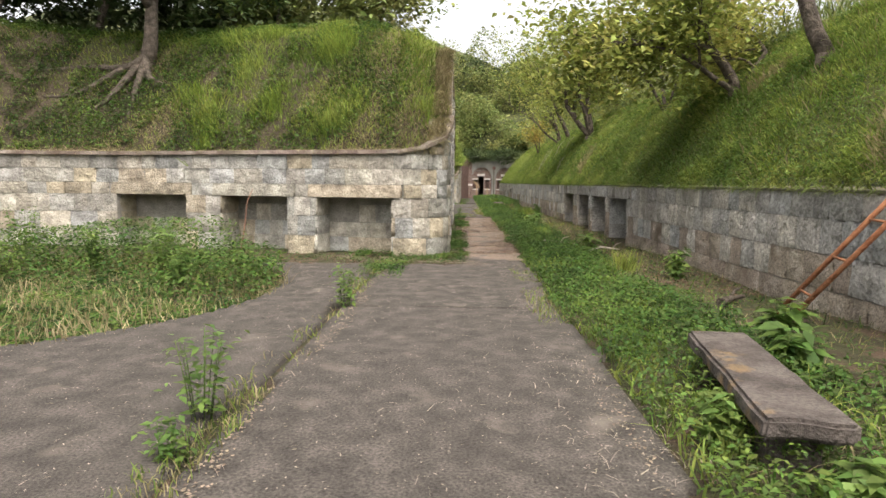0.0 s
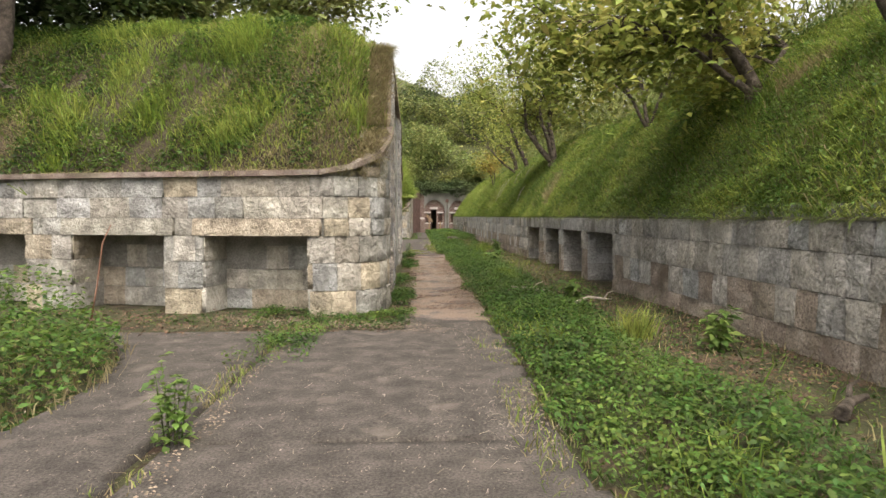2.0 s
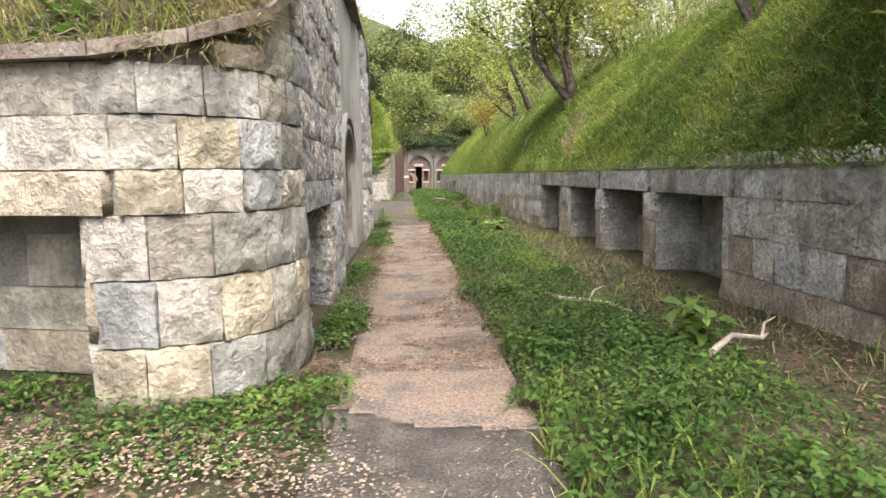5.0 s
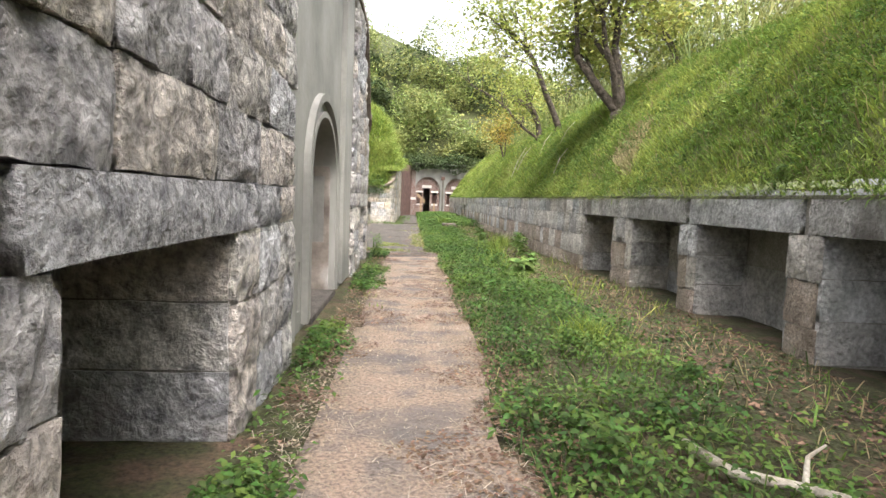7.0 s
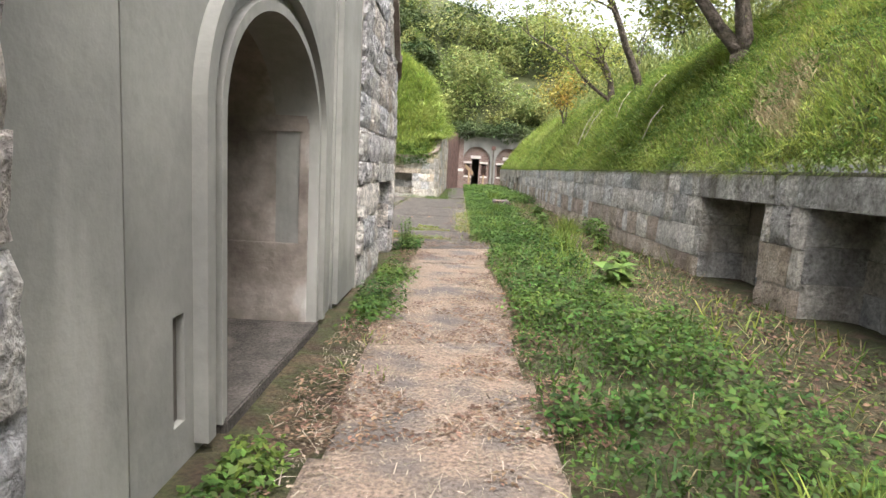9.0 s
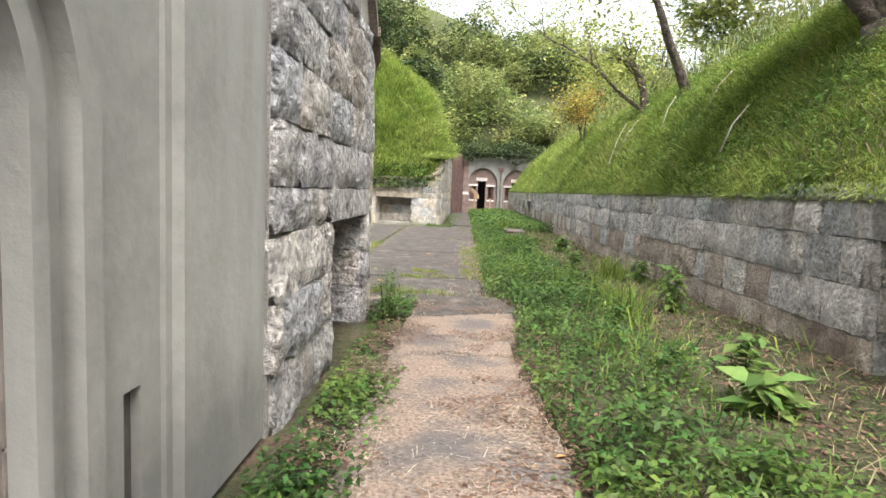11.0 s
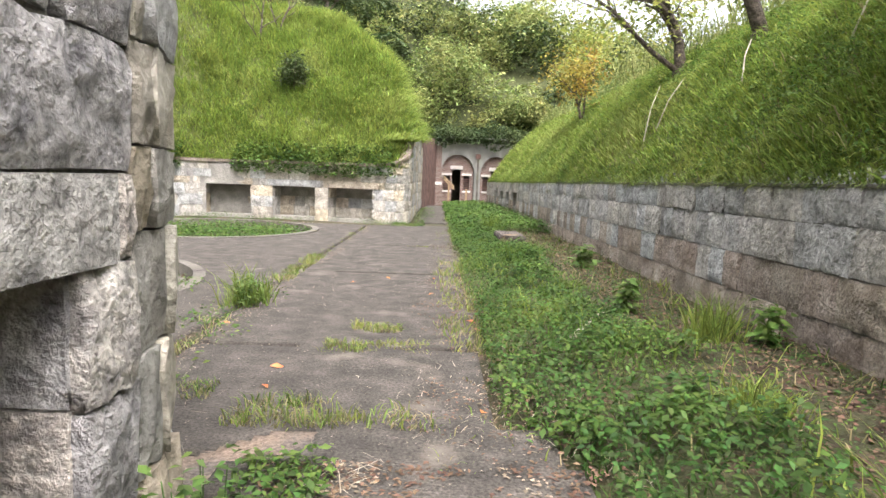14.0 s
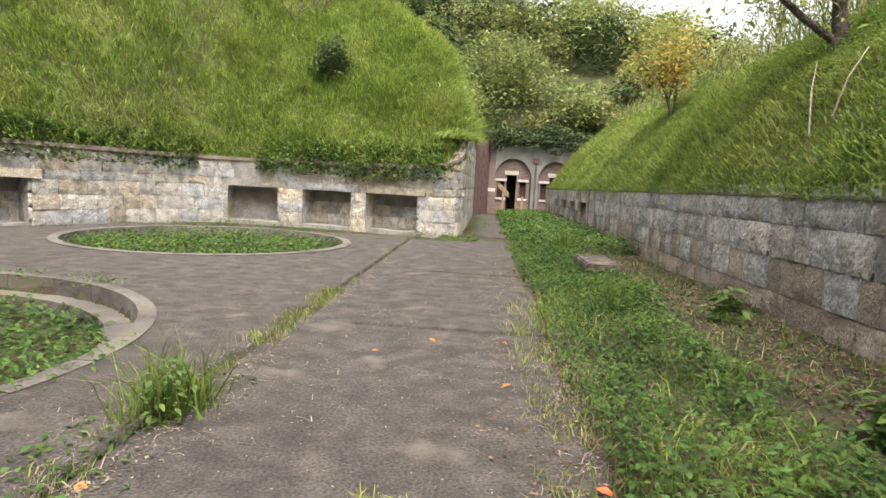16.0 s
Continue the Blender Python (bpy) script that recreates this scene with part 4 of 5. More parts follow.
dead_branch([(1.72, 10.3, 0.08), (1.78, 9.98, 0.09), (2.0, 9.82, 0.1), (2.18, 9.72, 0.09), (2.3, 9.5, 0.06)], 0.03, "bleached dead branch lying in the verge weeds")
dead_branch([(2.3, 8.1, 0.1), (2.55, 8.3, 0.16), (2.8, 8.35, 0.12), (3.0, 8.6, 0.08)], 0.025, "bleached dead branch on cut grass")
dead_branch([(2.75, 3.2, 0.08), (2.95, 3.4, 0.09), (3.15, 3.5, 0.1)], 0.05, "short brown log in the weeds", BARK)
dead_branch([(1.45, 22.75, 0.05), (1.62, 23.0, 0.08), (1.66, 23.3, 0.06)], 0.035, "rotten grey branch in the verge")


# ---- trees ----
def grow(bm, tips, p, d, length, r, depth, r_rng, spread, droop, bias):
    pts = [p.copy()]
    n = 5
    for i in range(n):
        j = Vector((r_rng.uniform(-1, 1), r_rng.uniform(-1, 1), r_rng.uniform(-0.6, 0.8)))
        d = (d + j * 0.16 + bias * 0.05 + Vector((0, 0, -droop))).normalized()
        p = p + d * length / n
        pts.append(p.copy())
    r_end = r * (0.62 if depth else 0.3)
    tube(bm, pts, r, r_end, 7 if depth > 1 else 5)
    if depth == 0:
        tips += pts[1:]
        return
    if depth == 1:
        tips += pts[3:]
    kids = r_rng.integers(2, 4) + (1 if depth == 2 else 0)
    for k in range(kids):
        j = Vector((r_rng.uniform(-1, 1), r_rng.uniform(-1, 1), r_rng.uniform(-0.3, 0.7)))
        nd = (d + j * spread + bias * 0.25).normalized()
        grow(bm, tips, pts[-1] if k < 2 else pts[3], nd, length * r_rng.uniform(0.6, 0.85), r_end * (0.8 if k else 0.95), depth - 1, r_rng, spread, droop, bias)


def tree(base, stems, seed, n_leaf, leaf_size, material, label, depth=3, spread=0.75, droop=0.02, bias=(0, 0, 0), name="tree", group="", scatter=0.28, ratio=0.5):
    r_rng = np.random.default_rng(seed)
    root = thing(name, base, label, "tree", group)
    bm = bmesh.new()
    tips = []
    for d, length, r in stems:
        b = Vector(base)
        tube(bm, [b - Vector((0, 0, 0.25)), b + Vector(d).normalized() * 0.12], r * 1.5, r * 1.08, 9)
        grow(bm, tips, b, Vector(d).normalized(), length, r, depth, r_rng, spread, droop, Vector(bias))
    part("trunk", bm, BARK, root, "dark rough bark")
    T = np.array([t[:] for t in tips])
    P = T[r_rng.integers(len(T), size=n_leaf)] + r_rng.normal(0, scatter, (n_leaf, 3))
    V, F = leaves(P, leaf_size, 0.9, ratio)
    link("crown", tri_mesh("crown", V, F), material, root)
    return root


def on_bank(x, y):
    return (x, y, float(bank_z(np.array(x), np.array(y))) - 0.03)


def on_mound(x, y):
    return (x, y, float(mound_z(np.array(x), np.array(y))) - 0.05)


def on_north(x, y):
    return (x, y, float(north_z(np.array(x), np.array(y))) - 0.05)


for (x0, y0), (x1, y1) in (((3.8, 28.15), (4.6, 29.6)), ((3.95, 28.0), (4.55, 28.4)), ((4.46, 24.17), (4.98, 24.4)), ((3.79, 21.9), (4.2, 21.95)), ((4.3, 26.0), (4.9, 26.9))):
    stick = thing("dead_stalk", on_bank(x0, y0), "bleached dead cane lying on the grass bank", "stalk", "dead canes")
    p0, p1 = Vector(on_bank(x0, y0)) + Vector((-0.05, 0, 0.1)), Vector(on_bank(x1, y1)) + Vector((-0.12, 0, 0.18))
    bm = bmesh.new()
    tube(bm, [p0, p0.lerp(p1, 0.5) + Vector((-0.03, 0, 0.05)), p1], 0.012, 0.007, 5)
    part("cane", bm, DEADWOOD, stick)

BANK_TREE = "dark-barked tree with thin yellowing leaves on the grass bank"
tree(on_bank(5.1, 5.55), [((-0.32, 0.1, 1), 2.4, 0.13)], 1, 5000, 0.15, LEAF, BANK_TREE, bias=(-0.5, 0, 0.1), group="bank trees")
tree(on_bank(4.95, 8.15), [((-0.22, 0.05, 1), 1.0, 0.12), ((-0.9, -0.25, 0.5), 1.5, 0.06), ((0.5, 0.1, 0.8), 1.2, 0.06)], 2, 11000, 0.15, LEAF, "leafy tree overhanging the path from the bank", spread=1.0, bias=(-0.9, 0.1, -0.2), droop=0.05, group="bank trees", scatter=0.42)
tree(on_bank(5.1, 12.6), [((-0.5, 0.2, 1), 1.3, 0.045), ((0.05, 0.3, 1), 1.5, 0.05), ((0.3, -0.1, 1), 1.4, 0.04)], 3, 1800, 0.14, LEAF, "slender several-stemmed tree on the grass bank", depth=2, group="bank trees")
tree(on_bank(4.82, 20.6), [((-0.8, 0.1, 0.75), 1.6, 0.12), ((-0.15, 0.1, 1), 1.5, 0.13), ((0.8, 0.1, 0.6), 1.5, 0.1), ((-0.45, -0.3, 0.9), 1.5, 0.09)], 4, 12000, 0.14, LEAF, "spreading low-forked tree with yellow-green leaves on the bank", spread=0.8, group="bank trees", scatter=0.5)
tree(on_bank(5.15, 27.3), [((-0.5, -0.1, 1), 2.1, 0.12)], 5, 3600, 0.14, LEAF, "leaning dark tree on the grass bank", spread=0.85, bias=(-0.2, 0, 0), group="bank trees", scatter=0.55)
tree(on_bank(5.1, 30.2), [((-0.15, 0, 1), 0.9, 0.13), ((-0.9, 0, 0.75), 2.0, 0.06)], 6, 2400, 0.13, LEAF, "forked tree with a thin side limb on the bank", spread=0.9, group="bank trees", scatter=0.55)
tree(on_bank(4.75, 37.0), [((-0.1, 0, 1), 0.9, 0.05), ((0.25, 0.1, 1), 1.0, 0.04)], 7, 1300, 0.14, LEAF_AUTUMN, "small autumn-coloured tree with orange leaves", depth=2, spread=0.8, group="bank trees")
for k, (x, y) in enumerate(((7.6, 2.5), (8.2, 9.5), (8.0, 16), (8.6, 22.5), (7.8, 33), (8.4, 40), (7.4, 45.5), (9.5, 28.5))):
    tree(on_bank(x, y), [((rng.uniform(-0.2, 0.2), 0, 1), 1.5, 0.08)], 20 + k, (2600 if y < 30 else 1300), 0.17, (LEAF, LEAF_WOOD)[k % 2], "bushy tree along the top of the bank", spread=1.0, group="crest trees", scatter=0.5)
tree(on_mound(-8.1, 11.5), [((0.03, 0.2, 1), 2.6, 0.2)], 40, 9000, 0.2, LEAF_DARK, "large old tree with spreading roots on the mound", spread=0.9, group="mound trees", scatter=0.5)
for k, (x, y) in enumerate(((-12.5, 12.2), (-10.6, 13.6), (-5.6, 14.4), (-14.8, 11.5), (-7.4, 15.3), (-3.2, 15.6), (-16, 13.5))):
    tree(on_mound(x, y), [((rng.uniform(-0.2, 0.2), 0.1, 1), (1.0 if x > -6 else 1.9), 0.12)], 41 + k, (5000 if x > -6 else 9000), 0.22, (LEAF_DARK, LEAF_WOOD)[k in (2, 5)], "shady dense tree behind the mound crest", spread=1.1, group="mound trees", scatter=0.6)
for k, (x, y) in enumerate(((-6.3, 41.0), (-5.8, 41.6))):
    tree(on_north(x, y), [((-0.15 + 0.3 * k, 0, 1), 0.9, 0.05), ((-0.6, 0.1, 0.9), 1.0, 0.03)], 60 + k, 60, 0.1, LEAF_AUTUMN, "bare thin-stemmed sapling on the north mound", depth=2, group="saplings")
for k, (x, y) in enumerate(((-12, 46), (-9, 47), (-16, 45), (-19, 44), (-5.5, 48.5), (-14, 49))):
    tree(on_north(x, y), [((0, 0, 1), 1.8, 0.14)], 70 + k, 3600, 0.2, LEAF_DARK, "dark dense tree on top of the north mound", spread=1.1, group="mound trees", scatter=0.7)
# roots of the large tree
root_thing = thing("tree_roots", on_mound(-8.1, 11.4), "bare grey roots spreading down the mound", "roots")
for k, (dx, dy) in enumerate(((-1.9, -1.1), (-0.9, -1.5), (0.2, -1.4), (0.9, -0.8), (-2.6, -0.5))):
    bm = bmesh.new()
    pts = []
    for t in np.linspace(0, 1, 8):
        x, y = -8.1 + dx * t, 11.45 + dy * t + 0.1 * math.sin(7 * t + k)
        pts.append((x, y, on_mound(x, y)[2] + 0.05 + 0.25 * (1 - t) ** 3))
    tube(bm, pts, 0.11, 0.03, 7)
    part("root", bm, BARK, root_thing)


def bush(base, radius, n, size, material, label, name="bush", h=1.0):
    root = thing(name, base, label, "bush")
    bm = bmesh.new()
    for k in range(5):
        a = k * 1.3
        tube(bm, [base, (base[0] + 0.3 * radius * math.cos(a), base[1] + 0.3 * radius * math.sin(a), base[2] + radius * h), (base[0] + 0.5 * radius * math.cos(a), base[1] + 0.5 * radius * math.sin(a), base[2] + radius * 1.5 * h)], 0.03, 0.01, 5)
    part("stems", bm, BARK, root)
    r2 = np.random.default_rng(n)
    d = unit(r2.normal(size=(n, 3))) * (r2.uniform(0.45, 1.05, (n, 1)) * radius) * (1 + 0.25 * np.sin(r2.uniform(0, 6, (n, 1))))
    d[:, 2] = d[:, 2] * h + radius * h
    V, F = leaves(np.array(base) + d, size, 0.9, 0.55)
    link("foliage", tri_mesh("foliage", V, F), material, root)
    return root


bush(on_north(-4.65, 38.9), 0.55, 1500, 0.13, LEAF_DARK, "dark round evergreen bush on the bright mound", h=1.25)
post = thing("post", on_north(-11.0, 40.4), "thin grey steel pole standing on the mound", "post")
bm = bmesh.new()
px, py, pz = on_north(-11.0, 40.4)
tube(bm, [(px, py, pz - 0.2), (px, py, pz + 1.3), (px, py, pz + 2.6)], 0.035, 0.035, 8)
part("pole", bm, KERB, post)
for x, y, w, h in ((-12.6, 40.0, 0.3, 0.7), (-13.9, 38.6, 0.8, 0.4), (-13.0, 38.5, 0.55, 0.45)):
    m_ = thing("marker_stone", on_north(x, y), "weathered grey stone marker in the grass", "stone", "marker stones")
    bx, by, bz = on_north(x, y)
    part("block", box_bm(bx - w / 2, bx + w / 2, by - 0.15, by + 0.15, bz - 0.2, bz + h, 0.03), KERB, m_)
blk = thing("ruin_block", on_mound(-13.3, 11.4), "squared pale masonry block on the shaded mound", "masonry block")
bx, by, bz = on_mound(-13.3, 11.0)
part("block", box_bm(bx - 1.1, bx + 0.85, by - 0.3, by + 0.4, bz - 0.2, bz + 0.62, 0.03), GRANITE_PALE, blk)


# ---- vegetation ----
def stuff(name, VF, material, label, category):
    ob = link(name, tri_mesh(name, *VF), material)
    return tagged(ob, label, category, kind="stuff")


def patch(n, x0, x1, y0, y1, zf, keep=None):
    x, y = rng.uniform(x0, x1, n), rng.uniform(y0, y1, n)
    if keep is not None:
        k = keep(x, y)
        x, y = x[k], y[k]
    return np.stack([x, y, zf(x, y)], -1)


def bank_pts(n, y0, y1, d0, d1, power=1.0):
    y, d = rng.uniform(y0, y1, n), d0 + (d1 - d0) * rng.uniform(0, 1, n) ** power
    x = east_x(y) + d
    return np.stack([x, y, bank_z(x, y) - 0.02], -1)


up_bank = (-0.22, 0, 1)
near_b = bank_pts(150000, -4, 26, 0.02, 3.2)
dry = snoise(near_b[:, 0] * 2, near_b[:, 1], 0.25, 21) > 0.62
stuff("bank_grass", blades(near_b[~dry], 0.15, 0.008, 1.5, up_bank, (-0.1, 0, -0.12)), GRASS, "long green grass covering the bank", "grass")
stuff("bank_far_grass", blades(bank_pts(80000, 21, 49.3, 0.02, 3.0), 0.2, 0.012, 1.5, up_bank, (-0.1, 0, -0.12)), GRASS_FAR, "fresh green grass on the far end of the bank", "grass")
stuff("bank_dry_grass", join([blades(near_b[dry], 0.2, 0.007, 0.9, up_bank, (-0.15, 0, -0.15)), blades(bank_pts(9000, -4, 49, 0.02, 3), 0.22, 0.007, 0.9, up_bank, (-0.1, 0, -0.1))]), GRASS_DRY, "dry yellow grass among the green of the bank", "grass")
stuff("bank_overhang", blades(bank_pts(24000, -5, 49, 0.0, 0.22) + np.array([0, 0, 0.03]), 0.11, 0.006, 1.2, (-0.8, 0, 0.35), (-0.25, 0, -0.5)), GRASS, "grass hanging over the top of the parapet wall", "grass")
tuft_c = bank_pts(420, -3, 42, 0.1, 3.0)
P = np.concatenate([c + np.stack([rng.normal(0, 0.09, 70), rng.normal(0, 0.11, 70), np.zeros(70)], -1) for c in tuft_c])
P[:, 2] = bank_z(P[:, 0], P[:, 1]) - 0.02
stuff("bank_tufts", blades(P, 0.22, 0.008, 1.2, (-0.4, 0, 0.9), (-0.4, 0, -0.4)), GRASS_FAR, "bright drooping grass tufts on the bank", "grass")
wb = bank_pts(130000, -4, 40, 0.0, 2.8, 1.2)
wb = wb[snoise(wb[:, 0], wb[:, 1], 0.35, 22) + 0.8 * snoise(wb[:, 0], wb[:, 1], 1.3, 86) > 0.0]
wb, wp = wb[::2], wb[1::2]
stuff("bank_herbs", leaves(wp + np.array([0, 0, 1]) * rng.uniform(0.05, 0.24, (len(wp), 1)), 0.06, 0.8), PLANT, "light green herbs among the bank grass", "weeds")
stuff("bank_weeds", leaves(wb + np.array([0, 0, 1]) * rng.uniform(0.03, 0.2, (len(wb), 1)), 0.05 + 0.02 * snoise(wb[:, 0], wb[:, 1], 0.5, 64), 0.8), WEED, "small broad-leaved weeds in the bank grass", "weeds")
crest = bank_pts(30000, -2, 49, 2.3, 6.0)
crest[:, 2] += rng.uniform(0, 1, len(crest)) ** 1.3 * (0.5 + 0.9 * np.clip(snoise(crest[:, 0], crest[:, 1], 0.12, 23), 0, 1))
stuff("crest_undergrowth", join([leaves(crest[:16000], 0.15, 0.8, 0.3), blades(crest[16000:], 0.5, 0.012, 0.9)]), LEAF_WOOD, "tangled bamboo grass along the top of the bank", "undergrowth")


def mound_pts(n, x0, x1, d0, d1):
    x = rng.uniform(x0, x1, n)
    y = front_y(x) + rng.uniform(d0, d1, n)
    return np.stack([x, y, mound_z(x, y) - 0.02], -1)


P = mound_pts(60000, -15, -0.56, 0.1, 5.6)
lush = rng.uniform(0, 1, len(P)) < np.clip(0.4 + 0.55 * (snoise(P[:, 0], P[:, 1], 0.22, 24) + np.clip((P[:, 0] + 5.5) / 3.5, -0.75, 0.6) + 0.2 * (P[:, 2] - 3)), 0.08, 1)
stuff("mound_grass", join([blades(P[lush], 0.2, 0.008, 1.2, (0, -0.4, 0.9), (0, -0.2, -0.15)), blades(P[~lush][::3], 0.15, 0.007, 0.9)]), GRASS, "long tufted green grass on the mound", "grass")
tc_ = mound_pts(15, -6.5, -0.9, 0.4, 4.2)
P = np.concatenate([c + np.stack([rng.normal(0, 0.2, 330), rng.normal(0, 0.2, 330), np.zeros(330)], -1) for c in tc_])
P[:, 2] = mound_z(P[:, 0], P[:, 1]) - 0.02
stuff("mound_tufts", blades(P, 0.42, 0.009, 0.9, (0, -0.3, 0.95), (0, -0.15, -0.2)), GRASS_FAR, "tall bright grass tufts on the mound", "grass")
P = mound_pts(52000, -14, -0.56, 0.05, 5.2)
P = P[snoise(P[:, 0], P[:, 1], 0.3, 25) + np.clip((P[:, 0] + 4) / 4, -0.3, 0.6) > 0.1]
stuff("mound_dry_grass", blades(P, 0.2, 0.006, 1.8, (0, -0.4, 0.55), (0, -0.2, -0.3)), GRASS_DRY, "dry straw-coloured grass on the mound's edge", "grass")
P = mound_pts(52000, -15, -0.7, 0.08, 4.2)
P = P[snoise(P[:, 0], P[:, 1], 0.35, 26) + 0.7 * snoise(P[:, 0], P[:, 1], 1.1, 87) + 0.3 * (P[:, 0] < -4) > 0.1]
stuff("mound_weeds", leaves(P + np.array([0, 0, 1]) * rng.uniform(0.03, 0.22, (len(P), 1)), 0.075, 0.7, 0.6), WEED, "leafy weeds and creepers on the mound", "weeds")
x = rng.uniform(-11, -0.7, 3600)
P = np.stack([x, front_y(x) + rng.uniform(-0.03, 0.25, 3600), np.full(3600, 2.0)], -1)
P = P[snoise(P[:, 0], P[:, 0] * 0, 0.5, 27) > -0.25]
P[:, 2] = np.maximum(2.0, mound_z(P[:, 0], P[:, 1]))
stuff("mound_overhang", blades(P, 0.13, 0.005, 0.8, (0, -0.8, 0.3), (0, -0.3, -0.6)), GRASS_DRY, "dry grass hanging over the coping", "grass")
y = rng.uniform(9.2, 19.2, 9000)
P = np.stack([rng.uniform(-1.6, -0.56, 9000), y, np.zeros(9000)], -1)
P[:, 2] = np.maximum(mound_z(P[:, 0], P[:, 1]), np.minimum(4.15, np.minimum(2.67 + (y - 8.76) * 1.15, 2.75 + (19.75 - y) * 1.15)) + 0.03)
stuff("side_top_grass", blades(P, 0.3, 0.008, 0.9, (0.2, 0, 0.9), (0.2, 0, -0.2)), GRASS, "grass along the top of the side wall", "grass")


y = rng.uniform(8.1, 10.4, 5200)
P = np.stack([-0.5 - rng.uniform(0, 0.3, 5200) - 0.25 * np.clip(8.7 - y, 0, 1), y, np.zeros(5200)], -1)
P[:, 2] = np.where(y < 8.7, 2.05 + 0.95 * np.clip(y - 8.1, 0, 1), np.minimum(4.2, 2.76 + (y - 8.76) * 1.15)) + 0.03
stuff("corner_overhang", blades(P, 0.24, 0.006, 0.9, (0.35, -0.5, 0.6), (0.1, -0.25, -0.4)), GRASS_DRY, "dry grass spilling over the mound's corner", "grass")


def north_pts(n, x0, x1, d0, d1):
    x = rng.uniform(x0, x1, n)
    y = north_y(x) + rng.uniform(d0, d1, n)
    return np.stack([x, y, north_z(x, y) - 0.02], -1)


P = north_pts(95000, -16, -0.55, 0.05, 7.5)
stuff("north_grass", blades(P, 0.4, 0.014, 1.0, (0, -0.35, 0.9), (0, -0.2, -0.25)), GRASS_FAR, "lush bright green long grass over the mound", "grass")
P = north_pts(42000, -16, -0.6, 0.05, 7)
P = P[snoise(P[:, 0], P[:, 1], 0.45, 66) > 0.25]
stuff("north_tufts", blades(P, 0.5, 0.014, 1.0, (0, -0.3, 0.9), (0, -0.2, -0.3)), GRASS, "darker grass tufts on the bright mound", "grass")
P = north_pts(15000, -14, -0.9, -0.1, 0.5)
P = P[snoise(P[:, 0], P[:, 0] * 0, 0.2, 28) > -0.3]
stuff("north_creeper", leaves(P + np.array([0, -0.1, 0]) + np.array([0, 0, 1]) * rng.uniform(-0.15, 0.3, (len(P), 1)), 0.1, 0.8, 0.6), WEED, "creeper trailing over the coping", "creeper")
y = rng.uniform(36.2, 47, 9000)
P = np.stack([rng.uniform(-1.4, -0.36, 9000), y, np.zeros(9000)], -1)
P[:, 2] = np.maximum(north_z(P[:, 0], P[:, 1]), 2.45 + np.clip((y - 37) * 0.5, 0, 0.6))
stuff("north_side_grass", blades(P, 0.45, 0.014, 1.0, (0.4, 0, 0.8), (0.25, 0, -0.35)), GRASS_FAR, "bright grass spilling over the wall end", "grass")


# verge between the path and the parapet
def verge_keep(x, y):
    return (x > np.where(y < 21, 0.95, 0.72) + 0.1 * snoise(x, y, 0.45, 3)) & (x < east_x(y) - 0.04)


def lushness(x, y):
    return np.clip(0.5 + 0.2 * np.clip((y - 17) / 4, 0, 1) + 0.15 * np.clip((4 - y) / 3, 0, 1) + 0.5 * snoise(x, y, 0.18, 31) + 0.25 * snoise(x, y, 0.6, 62) - 1.0 * np.clip((x - east_x(y) + 1.6) / 0.8, 0, 1) - 0.4 * np.clip((y - 20) / 2, 0, 1) * np.clip((28 - y) / 3, 0, 1) * (snoise(x, y, 0.4, 71) + 0.35), 0, 1)


P = patch(230000, 0.7, 4.4, -4.5, 34, ground_z, verge_keep)
k = rng.uniform(0, 1, len(P)) < lushness(P[:, 0], P[:, 1]) + 0.14
P = P[k]
hgt = 0.02 + 0.26 * lushness(P[:, 0], P[:, 1]) * rng.uniform(0, 1, len(P)) ** 0.8
stuff("verge_weeds", leaves(P + np.array([0, 0, 1]) * hgt[:, None], 0.045 + 0.018 * snoise(P[:, 0], P[:, 1], 0.5, 61), 0.7, 0.5), WEED, "dense low green weeds on the verge", "weeds")
cc = patch(330, 1.0, 3.2, -4, 33, ground_z, verge_keep)
cc = cc[lushness(cc[:, 0], cc[:, 1]) > 0.3]
P = []
for c in cc:
    rad, high = rng.uniform(0.1, 0.3), rng.uniform(0.12, 0.34)
    q = rng.normal(0, 0.5, (110, 2))
    P.append(np.stack([c[0] + rad * q[:, 0], c[1] + rad * q[:, 1], c[2] + high * np.clip(1 - 0.5 * (q**2).sum(1), 0.1, 1) * rng.uniform(0.55, 1, 110)], -1))
stuff("verge_clumps", leaves(np.concatenate(P), 0.058, 0.7, 0.5), WEED, "leafy green weed clumps rising from the verge", "weeds")
P = patch(52000, 0.7, 4.4, -4.5, 49, ground_z, verge_keep)
P = P[rng.uniform(0, 1, len(P)) < lushness(P[:, 0], P[:, 1]) + 0.05]
k = snoise(P[:, 0], P[:, 1], 0.35, 73) > 0.2
stuff("verge_tufts", join([blades(P[k][::2], 0.24, 0.007, 1.1), blades(P[k], 0.18, 0.007, 1.3)]), GRASS, "longer green grass tufts on the verge", "grass")
stuff("verge_grass", blades(P[~k], 0.16, 0.006, 1.2), WEED, "thin green grass on the verge", "grass")
P = patch(26000, 0.6, 4.4, 33, 50.5, ground_z, lambda x, y: (x > 0.72) & (x < east_x(y)))
stuff("verge_far_weeds", leaves(P + np.array([0, 0, 1]) * rng.uniform(0, 0.32, (len(P), 1)), 0.1, 0.7, 0.5), WEED, "knee-high weeds towards the casemates", "weeds")
P = patch(9000, 0.7, 4.4, -4.5, 40, ground_z, verge_keep)
stuff("verge_straw", blades(P, 0.13, 0.004, 1.6), GRASS_DRY, "dry cut stalks on the verge", "straw")


